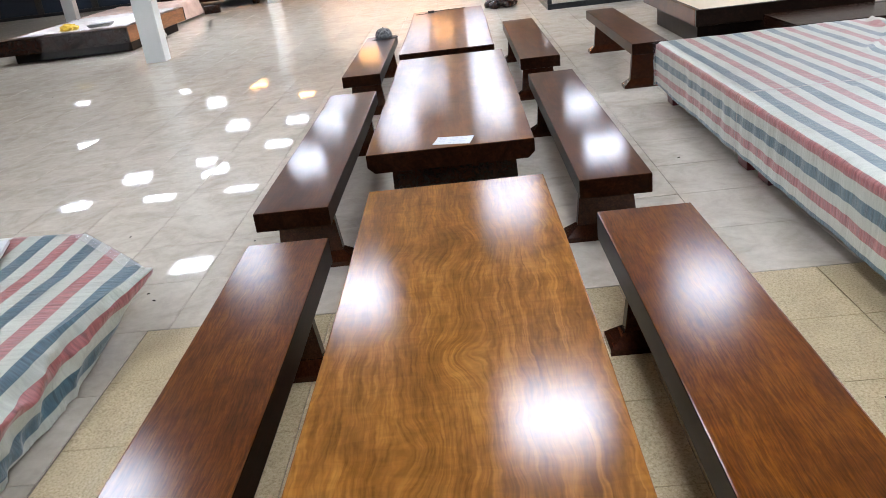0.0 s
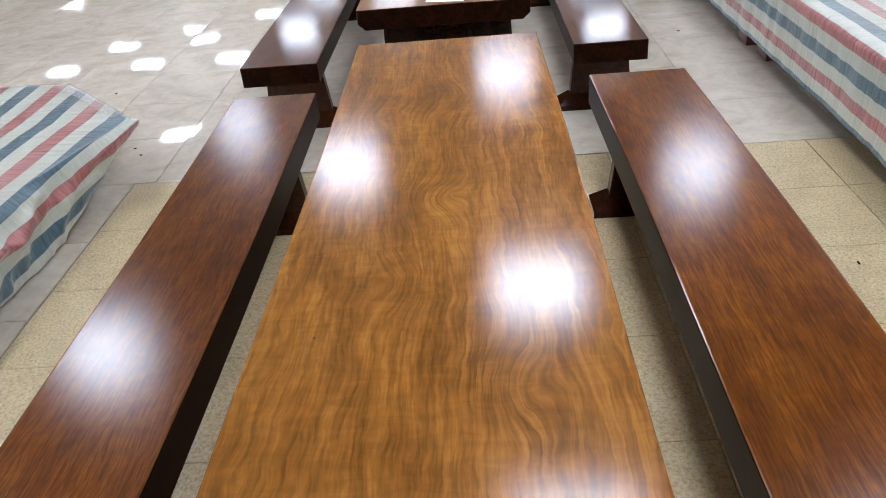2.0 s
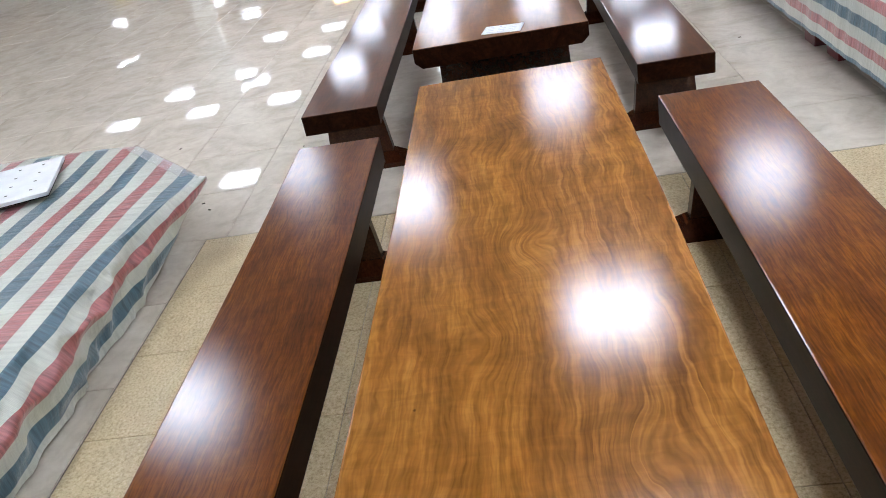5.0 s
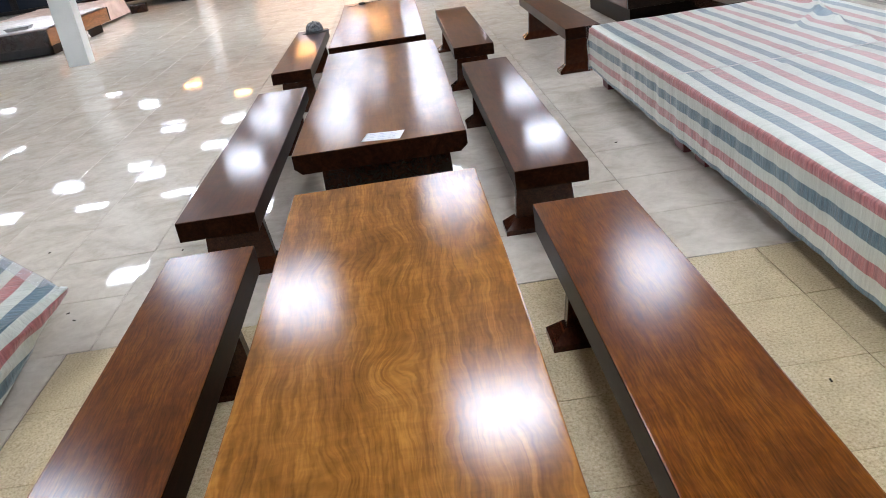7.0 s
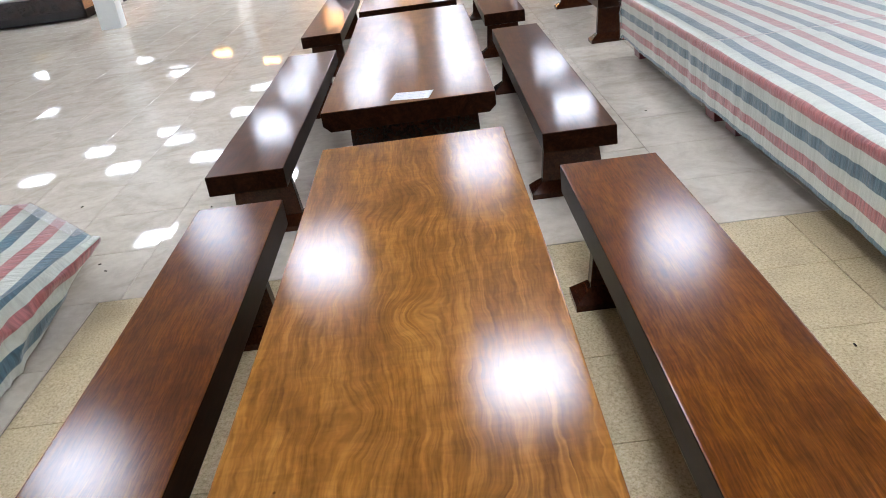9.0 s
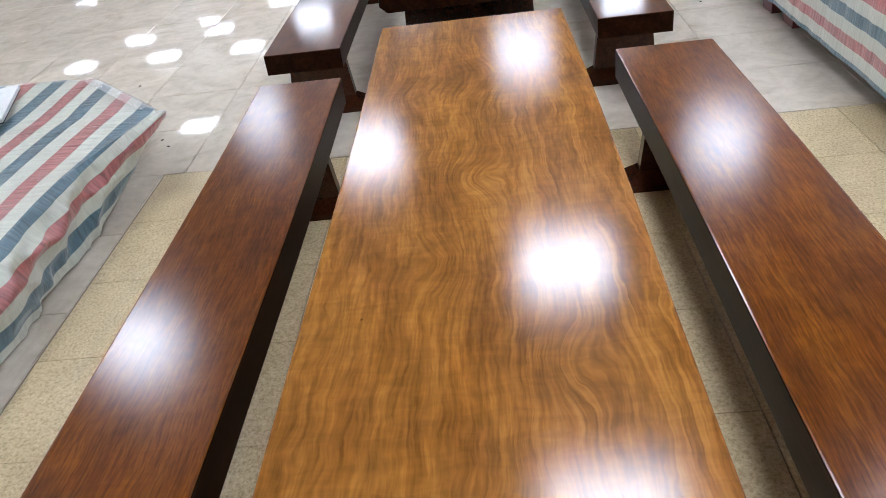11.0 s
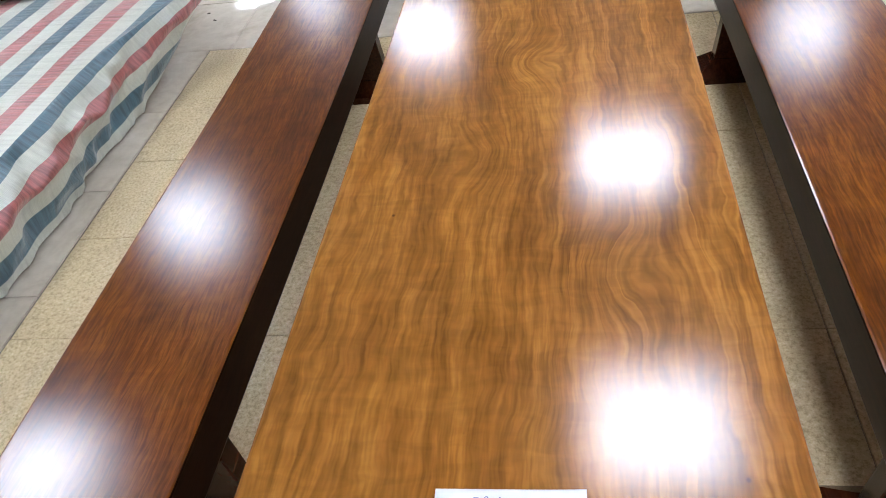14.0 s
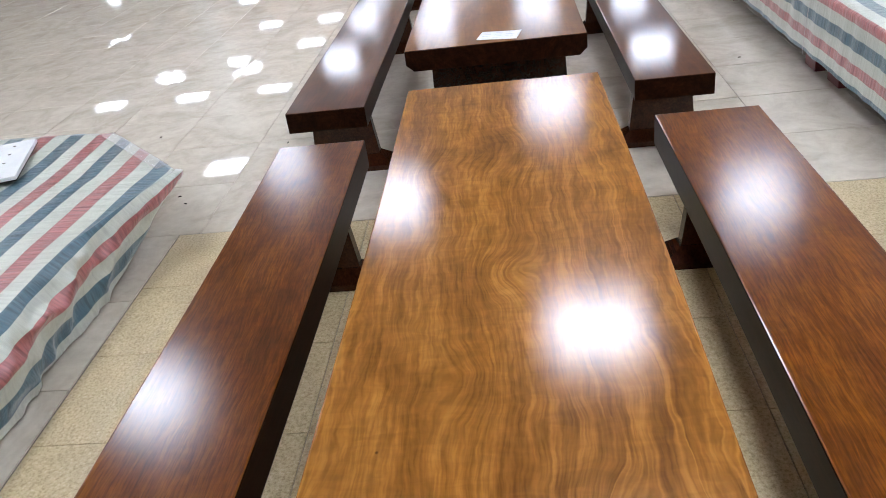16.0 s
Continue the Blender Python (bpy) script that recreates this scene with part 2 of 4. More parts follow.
def granite():
    m, nt, b = mat("speckled_beige_tile", 0.3)
    v = coords(nt)
    n1 = noisy(nt, v, 95.0, 4.0, 0.7)
    c = ramp(nt, n1.outputs[0], [(0.36, (0.38, 0.29, 0.155)), (0.48, (0.555, 0.445, 0.265)), (0.58, (0.61, 0.50, 0.31)), (0.68, (0.71, 0.61, 0.42))])
    n2 = noisy(nt, v, 6.0, 4.0)
    c = mixc(nt, 0.5, c, ramp(nt, n2.outputs[0], [(0.35, (0.75, 0.73, 0.70)), (0.62, (1, 1, 1))]), "MULTIPLY")
    link(nt, c, b.inputs["Base Color"])
    bump(nt, b, n1.outputs[0], 0.25, 0.001)
    return m


def tarpaulin():
    m, nt, b = mat("striped_woven_tarpaulin", 0.30)
    b.inputs["Coat Weight"].default_value, b.inputs["Coat Roughness"].default_value = 0.8, 0.42
    uv = nt.nodes.new("ShaderNodeUVMap")
    sep = nt.nodes.new("ShaderNodeSeparateXYZ")
    link(nt, uv.outputs[0], sep.inputs[0])
    jit = noisy(nt, uv.outputs[0], 3.0, 2.0)
    u = maths(nt, "ADD", sep.outputs[0], maths(nt, "MULTIPLY", jit.outputs[0], 0.012))
    f = maths(nt, "FRACT", maths(nt, "DIVIDE", u, 0.30))
    pale, red, blue = (0.62, 0.65, 0.575), (0.46, 0.150, 0.150), (0.066, 0.152, 0.205)
    c = ramp(nt, f, [(0.0, red), (0.235, red), (0.245, pale), (0.485, pale), (0.495, blue), (0.735, blue), (0.745, pale), (0.99, pale)])
    threads = nt.nodes.new("ShaderNodeTexWave")
    threads.bands_direction = "Y"
    threads.inputs["Scale"].default_value, threads.inputs["Distortion"].default_value = 60.0, 1.5
    link(nt, uv.outputs[0], threads.inputs["Vector"])
    across = nt.nodes.new("ShaderNodeTexWave")
    across.inputs["Scale"].default_value, across.inputs["Distortion"].default_value = 60.0, 1.0
    link(nt, uv.outputs[0], across.inputs["Vector"])
    weave = maths(nt, "MULTIPLY", threads.outputs["Fac"], across.outputs["Fac"])
    c = mixc(nt, 0.3, c, ramp(nt, weave, [(0.0, (0.65, 0.65, 0.65)), (0.6, (1.1, 1.1, 1.1))]), "MULTIPLY")
    # gathered threads: short ticks across the coloured stripes
    tick_map = nt.nodes.new("ShaderNodeMapping")
    tick_map.inputs["Scale"].default_value = (5.0, 62.0, 1.0)
    link(nt, uv.outputs[0], tick_map.inputs[0])
    ticks = noisy(nt, tick_map.outputs[0], 1.0, 2.0, 0.6)
    coloured = ramp(nt, f, [(0.0, (1, 1, 1)), (0.235, (1, 1, 1)), (0.245, (0.25, 0.25, 0.25)), (0.485, (0.25, 0.25, 0.25)), (0.495, (1, 1, 1)), (0.735, (1, 1, 1)), (0.745, (0.25, 0.25, 0.25))])
    c = mixc(nt, maths(nt, "MULTIPLY", coloured, 0.75), c, ramp(nt, ticks.outputs[0], [(0.33, (0.50, 0.50, 0.52)), (0.5, (1, 1, 1)), (0.66, (1.35, 1.35, 1.32))]), "MULTIPLY")
    dirt = noisy(nt, uv.outputs[0], 2.5, 5.0)
    c = mixc(nt, 0.35, c, ramp(nt, dirt.outputs[0], [(0.35, (0.72, 0.72, 0.70)), (0.6, (1, 1, 1))]), "MULTIPLY")
    link(nt, c, b.inputs["Base Color"])
    b.inputs["Sheen Weight"].default_value, b.inputs["Sheen Roughness"].default_value = 0.2, 0.35
    crease = noisy(nt, coords(nt, (1, 0.6, 1)), 14.0, 5.0, 0.6, 0.5)
    pleat = noisy(nt, coords(nt, (0.15, 1, 0.15), False), 42.0, 3.0)
    h = maths(nt, "ADD", maths(nt, "MULTIPLY", weave, 0.05), crease.outputs[0])
    h = maths(nt, "ADD", h, maths(nt, "MULTIPLY", pleat.outputs[0], 0.9))
    bump(nt, b, h, 0.62, 0.012)
    return m


def mottled(name, a, c, scale, rough, metal=0.0, relief=0.0):
    m, nt, b = mat(name, rough, metal)
    n = noisy(nt, coords(nt), scale, 5.0)
    link(nt, ramp(nt, n.outputs[0], [(0.35, a), (0.65, c)]), b.inputs["Base Color"])
    if relief:
        bump(nt, b, n.outputs[0], relief, 0.01)
    return m


def glowing(name, col, power):
    m, nt, b = mat(name, 0.4, 0.0, (0.8, 0.8, 0.8))
    b.inputs["Emission Color"].default_value = (*col, 1)
    b.inputs["Emission Strength"].default_value = power
    return m


MARBLE, GRANITE, TARP = marble(), granite(), tarpaulin()
GROUT = mottled("dark_grout", (0.16, 0.145, 0.12), (0.24, 0.22, 0.19), 30.0, 0.7)
PLASTER = mottled("white_wall_paint", (0.68, 0.65, 0.60), (0.74, 0.71, 0.66), 1.5, 0.6)
# wall paint; on the desk-like platform's deck it paints in the wall's reflection
CREAM = mottled("cream_wall_and_top_reflection", (0.72, 0.60, 0.46), (0.78, 0.67, 0.53), 1.5, 0.6)
CEILING = mottled("grey_ceiling_board", (0.45, 0.42, 0.38), (0.51, 0.48, 0.43), 8.0, 0.8)
COLUMN_PAINT = mottled("white_gloss_paint", (0.70, 0.74, 0.74), (0.76, 0.79, 0.79), 2.0, 0.35)
FITTING = mottled("grey_lamp_housing", (0.20, 0.20, 0.21), (0.25, 0.25, 0.26), 6.0, 0.5)
ALU = mottled("dark_aluminium", (0.025, 0.027, 0.03), (0.04, 0.042, 0.045), 20.0, 0.35, 0.6)
PAPER = mottled("white_paper", (0.74, 0.77, 0.80), (0.80, 0.82, 0.84), 12.0, 0.6, 0.0, 0.1)
PALE_INK = mat("faded_blue_ink", 0.5, 0.0, (0.38, 0.42, 0.60))[0]
INK = mat("blue_ink", 0.5, 0.0, (0.22, 0.24, 0.52))[0]
FABRIC = mottled("white_cloth", (0.62, 0.58, 0.56), (0.76, 0.73, 0.72), 3.0, 0.7, 0.0, 0.4)
PINK_CLOTH = mottled("pale_pink_cloth", (0.60, 0.45, 0.40), (0.74, 0.60, 0.54), 3.0, 0.6, 0.0, 0.4)
FOAM = mottled("white_foam_board", (0.70, 0.72, 0.74), (0.78, 0.80, 0.82), 9.0, 0.5, 0.0, 0.1)
BLACK = mottled("black_fabric", (0.012, 0.012, 0.014), (0.05, 0.05, 0.055), 25.0, 0.6, 0.0, 0.3)
RED_WOOD = mottled("dark_red_lacquer", (0.10, 0.012, 0.014), (0.17, 0.025, 0.025), 12.0, 0.35)
YELLOW = mottled("yellow_plastic", (0.65, 0.42, 0.03), (0.75, 0.52, 0.06), 12.0, 0.5)
COOL_PANEL = glowing("cool_light_panel", (0.83, 0.895, 1.025), LAMP)
WARM_PANEL = glowing("warm_light_panel", (1.0, 0.48, 0.16), WARM)
GLASS, _nt, _b = mat("dark_shop_glass", 0.03, 0.0, (0.02, 0.03, 0.05))
CLEAR, _nt, _b = mat("clear_glass", 0.02, 0.0, (0.9, 0.95, 0.95))
_b.inputs["Transmission Weight"].default_value = 1.0
FILM, _nt, _b = mat("clear_plastic_film", 0.15, 0.0, (0.85, 0.85, 0.88))
_b.inputs["Alpha"].default_value = 0.045


# ---- building helpers ----
def box(bm, x0, y0, z0, x1, y1, z1, bevel=0.0, seg=2):
    r = bmesh.ops.create_cube(bm, size=1.0)
    vs = r["verts"]
    for v in vs:
        v.co = Vector((x0 + (v.co.x + 0.5) * (x1 - x0), y0 + (v.co.y + 0.5) * (y1 - y0), z0 + (v.co.z + 0.5) * (z1 - z0)))
    if bevel:
        edges = list({e for v in vs for e in v.link_edges})
        bmesh.ops.bevel(bm, geom=edges, offset=bevel, segments=seg, affect="EDGES", profile=0.6)
    return bm


def prism(bm, base, top, z0, z1, bevel=0.0):
    """A solid between two rings of (x, y) points at two heights."""
    lo = [bm.verts.new((x, y, z0)) for x, y in base]
    hi = [bm.verts.new((x, y, z1)) for x, y in top]
    n = len(lo)
    faces = [bm.faces.new(lo[::-1]), bm.faces.new(hi)]
    faces += [bm.faces.new((lo[k], lo[(k + 1) % n], hi[(k + 1) % n], hi[k])) for k in range(n)]
    if bevel:
        edges = list({e for f in faces for e in f.edges})
        bmesh.ops.bevel(bm, geom=edges, offset=bevel, segments=2, affect="EDGES", profile=0.6)
    return bm


def ring(x0, y0, x1, y1):
    return [(x0, y0), (x1, y0), (x1, y1), (x0, y1)]


def mesh_ob(name, bm, material, smooth=False):
    me = bpy.data.meshes.new(name)
    bmesh.ops.recalc_face_normals(bm, faces=bm.faces)
    for f in bm.faces:
        f.smooth = smooth
    bm.to_mesh(me)
    bm.free()
    me.materials.append(material)
    return new(name, me)


def part(name, bm, material, parent, label="", smooth=False):
    ob = mesh_ob(name, bm, material, smooth)
    ob.parent = parent
    return tagged(ob, label) if label else ob


def thing(name, label, category, m=None, group=""):
    ob = new(name)
    ob.empty_display_size = 0.1
    if m is not None:
        ob.matrix_basis = m
    return tagged(ob, label, category, group)


def setting(name, bm, material, label, category):
    return tagged(mesh_ob(name, bm, material), label, category, kind="structure")


# ---- structure ----
X0, X1, Y0, Y1 = -17.5, 5.75, -7.0, 26.2
setting("ceiling", box(bmesh.new(), X0 - 0.2, Y0 - 0.2, CEIL + 0.012, X1 + 0.2, Y1 + 0.2, CEIL + 0.2), CEILING, "pale grey suspended ceiling with square light panels", "ceiling")
setting("wall_east", box(bmesh.new(), X1, Y0 - 0.2, -0.1, X1 + 0.2, Y1 + 0.2, CEIL), PLASTER, "plain white painted showroom wall", "wall")
setting("wall_south", box(bmesh.new(), X0, Y0 - 0.2, -0.1, X1, Y0, CEIL), PLASTER, "plain white painted showroom wall", "wall")
setting("wall_west", box(bmesh.new(), X0 - 0.2, Y0 - 0.2, -0.1, X0, Y1 + 0.2, CEIL), PLASTER, "plain white painted showroom wall", "wall")
setting("wall_north", box(bmesh.new(), -5.0, Y1, -0.1, X1, Y1 + 0.2, CEIL), CREAM, "cream painted far wall beside the shop windows", "wall")
lintel = box(bmesh.new(), X0, Y1, 2.75, -5.0, Y1 + 0.2, CEIL)
setting("lintel", lintel, PLASTER, "white beam above the shop windows", "beam")


def shop_window(k, x0, x1):
    w = tagged(thing("window_%d" % k, "dark shop window with a black aluminium frame", "window"), kind="structure")
    for name, b in (("frame", (x0, Y1, 0.0, x1, Y1 + 0.1, 0.12)), ("frame", (x0, Y1, 2.65, x1, Y1 + 0.1, 2.75)),
                    ("frame", (x0, Y1, 0.12, x0 + 0.12, Y1 + 0.1, 2.65)), ("frame", (x1 - 0.12, Y1, 0.12, x1, Y1 + 0.1, 2.65))):
        part(name, box(bmesh.new(), *b, bevel=0.008), ALU, w)
    part("pane", box(bmesh.new(), x0 + 0.12, Y1 + 0.04, 0.12, x1 - 0.12, Y1 + 0.05, 2.65), GLASS, w, "dark glass pane")


for k in range(6):
    shop_window(k + 1, X0 + k * 12.5 / 6 + 0.003, X0 + (k + 1) * 12.5 / 6 - 0.003)

for cx, cy in ((-5.4, 10.62), (-5.4, 20.6), (-12.1, 21.7), (-12.1, 10.62)):
    c = thing("column", "square white painted column with a worn base", "column", pose(cx, cy, 0), "columns of the hall")
    part("shaft", box(bmesh.new(), -0.18, -0.14, 0.0, 0.18, 0.14, CEIL, bevel=0.008), COLUMN_PAINT, c)

# ---- ceiling panels ----
# Panels traced from reflections, plus unseen ones added to brighten floor, beds and walls.
COOL = [(0.5, -1.0), (0.5, 1.3), (0.5, 6.0), (0.55, 10.8), (0.55, 13.3), (0.55, 15.8),
        (-1.25, 3.6), (-1.25, 10.3), (-1.25, 12.6), (-1.25, 16.0), (-0.7, 13.9),
        (2.4, 3.9), (2.3, 9.3), (2.4, 12.4), (2.3, -1.0), (4.1, 3.75), (4.1, 6.0), (0.5, -3.35), (-3.1, -3.35), (-6.65, -1.0), (-6.65, 1.3), (-6.65, 3.6), (-8.5, 1.3), (-8.5, 3.6), (-8.5, 6.0), (5.42, 3.7), (5.42, 6.0), (-3.15, -1.05), (-3.03, 1.35), (-3.03, 5.95),
        (-3.03, 10.4), (-3.03, 13.3), (-3.1, 15.7), (-4.85, 8.4), (-4.85, 12.0), (-4.8, 15.4), (-4.85, 18.2),
        (-6.65, 12.0), (-6.6, 14.9), (-6.55, 18.1), (-8.6, 12.2), (-7.9, 13.9), (-6.0, 13.8), (-11.0, 18.2), (-8.4, 22.3),
        (-1.9, 19.2), (-3.2, 25.0), (-1.3, 20.6), (-1.3, 23.0), (0.55, 18.4), (0.55, 20.9), (0.55, 23.4),
        (-10.3, 24.6), (-13.9, 24.4), (-13.0, -3.0), (-13.0, 1.0), (-13.5, 5.0), (-15.5, 8.0), (-10.5, -4.0), (-1.25, -5.6), (2.4, -5.6)]
WARMS = [(-7.35, 24.2), (-5.25, 21.7), (-3.0, 22.1), (-0.5, 22.1), (-1.3, 25.2)]


def light_panel(label, material):
    p = thing("ceiling_light", label, "ceiling light", pose(0, 0, -50), "ceiling lights")
    for b in ((-0.36, -0.36, -0.07, 0.36, -0.331, 0.012), (-0.36, 0.331, -0.07, 0.36, 0.36, 0.012),
              (-0.36, -0.331, -0.07, -0.331, 0.331, 0.012), (0.331, -0.331, -0.07, 0.36, 0.331, 0.012)):
        part("frame", box(bmesh.new(), *b, bevel=0.002, seg=1), FITTING, p)
    part("diffuser", box(bmesh.new(), -0.330, -0.330, -0.003, 0.330, 0.330, 0.011), material, p)
    return p


for spots, label, material in ((COOL, "square cool white panel light in the ceiling, partly added unseen fill", COOL_PANEL), (WARMS, "square warm orange panel light in the ceiling", WARM_PANEL)):
    first = light_panel(label, material)
    first.matrix_basis = pose(*spots[0], CEIL - 0.001)
    for x, y in spots[1:]:
        copy_thing(first, pose(x, y, CEIL - 0.001))


# ---- tables and benches ----
def slab(bm, w, l, z0, z1, chamfer=0.0):
    """A thick top, with the lower corners of its ends cut away."""
    hw = w / 2
    pts = [(-hw, z1), (hw, z1), (hw, z0 + chamfer), (hw - chamfer * 1.1, z0), (-hw + chamfer * 1.1, z0), (-hw, z0 + chamfer)]
    if not chamfer:
        pts = [(-hw, z1), (hw, z1), (hw, z0), (-hw, z0)]
    steps = 24
    rows = []
    for k in range(steps + 1):
        y = -l / 2 + l * k / steps
        rows.append([bm.verts.new((x + (0.004 * math.sin(2.1 * y + 1.0) if abs(x) > 0.2 else 0), y, z)) for x, z in pts])
    for a, b in zip(rows, rows[1:]):
        for i in range(len(pts)):
            bm.faces.new((a[i], a[(i + 1) % len(pts)], b[(i + 1) % len(pts)], b[i]))
    bm.faces.new(rows[0][::-1])
    bm.faces.new(rows[-1])
    bmesh.ops.recalc_face_normals(bm, faces=bm.faces)
    sharp = [e for e in bm.edges if len(e.link_faces) == 2 and e.calc_face_angle() > 0.5]
    bmesh.ops.bevel(bm, geom=sharp, offset=0.006, segments=2, affect="EDGES", profile=0.6)
    return bm


def leg_panel(y, half_top, half_base, z_top, thick):
    return prism(bmesh.new(), ring(-half_base, y - thick / 2, half_base, y + thick / 2), ring(-half_top, y - thick / 2, half_top, y + thick / 2), 0.045, z_top, 0.004)


def shoe(y, half):
    """A foot block with sloping shoulders."""
    bm = bmesh.new()
    prism(bm, ring(-half, y - 0.085, half, y + 0.085), ring(-half, y - 0.085, half, y + 0.085), 0.0, 0.03)
    prism(bm, ring(-half, y - 0.085, half, y + 0.085), ring(-half + 0.07, y - 0.035, half - 0.07, y + 0.035), 0.03, 0.085)
    bmesh.ops.remove_doubles(bm, verts=bm.verts, dist=0.0005)
    return bm


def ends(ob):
    """Gives the ends and sides of a slab a darker wood than its top."""
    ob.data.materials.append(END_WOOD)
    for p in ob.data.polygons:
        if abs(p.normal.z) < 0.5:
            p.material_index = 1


def table(x0, x1, y0, y1, top, material, label, chamfer=0.0):
    w, l = x1 - x0, y1 - y0
    t = thing("dining_table", label, "table", pose((x0 + x1) / 2, (y0 + y1) / 2, 0), "long dining tables")
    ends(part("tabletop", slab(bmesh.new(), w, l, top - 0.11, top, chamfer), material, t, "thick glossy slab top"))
    for s in (-1, 1):
        y = s * (l / 2 - 0.42)
        part("leg", leg_panel(y, w * 0.40, w * 0.42, top - 0.11, 0.10), DARK_WOOD, t)
        part("foot", shoe(y, w * 0.46), DARK_WOOD, t)
    part("stretcher", box(bmesh.new(), -0.05, -l / 2 + 0.47, 0.24, 0.05, l / 2 - 0.47, 0.36, bevel=0.006), DARK_WOOD, t)
    return t


def bench(x0, x1, y0, y1, inset0, inset1, material, label, top=0.47, thick=0.11):
    w, l = x1 - x0, y1 - y0
    t = thing("bench", label, "bench", pose((x0 + x1) / 2, (y0 + y1) / 2, 0), "long wooden benches")
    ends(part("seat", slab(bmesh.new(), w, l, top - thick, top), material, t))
    for y in (-l / 2 + inset0, l / 2 - inset1):
        part("leg", leg_panel(y, w * 0.38, w * 0.46, top - thick, 0.06), LEG_WOOD, t)
        part("foot", shoe(y, w * 0.5 + 0.05), LEG_WOOD, t)
    return t


table(-0.41, 0.41, -2.95, 0.0, 0.70, TOP_WOOD, "long golden brown slab table with glossy swirling grain")
table(-0.49, 0.43, 0.61, 3.55, 0.70, MID_WOOD, "long glossy brown slab table with a sheet of paper", 0.035)
table(-0.51, 0.38, 3.86, 7.08, 0.70, FAR_SLAB, "long dark brown glossy table with a charger lying on it")
bench(-1.055, -0.652, -2.90, 0.05, 0.46, 0.46, BENCH_WOOD, "reddish brown glossy bench beside the golden table", thick=0.13)
bench(0.655, 1.10, -2.90, 0.03, 0.46, 0.46, ORANGE_WOOD, "reddish brown glossy bench with orange straight grain", thick=0.14)
bench(-1.14, -0.72, 0.50, 3.47, 0.33, 0.33, FAR_WOOD, "glossy brown bench beside the middle table")
bench(0.64, 1.03, 0.50, 3.47, 0.33, 0.33, FAR_WOOD, "glossy dark brown bench beside the middle table")
bench(-1.15, -0.76, 4.30, 6.95, 0.33, 0.33, LAST_WOOD, "dark brown bench with a cap lying on it")
bench(0.63, 1.02, 4.22, 7.06, 0.33, 0.33, LAST_WOOD, "dark brown glossy bench beside the far table")
bench(1.74, 2.09, 4.33, 7.15, 0.22, 0.45, LAST_WOOD, "brown wooden bench standing alone near the covered bed")


# ---- covered beds ----
def cover_parts(bm, t, is_hem):
    """The sheet and its turned hem, cut apart along the faces that is_hem picks by their centres."""
    bmesh.ops.recalc_face_normals(bm, faces=bm.faces)
    low = bm.copy()
    bmesh.ops.delete(low, geom=[f for f in low.faces if not is_hem(f.calc_center_median())], context="FACES")
    bmesh.ops.delete(bm, geom=[f for f in bm.faces if is_hem(f.calc_center_median())], context="FACES")
    part("sheet", bm, TARP, t, smooth=True)
    part("hem", low, TARP, t, "turned hem of the woven sheet", smooth=True)


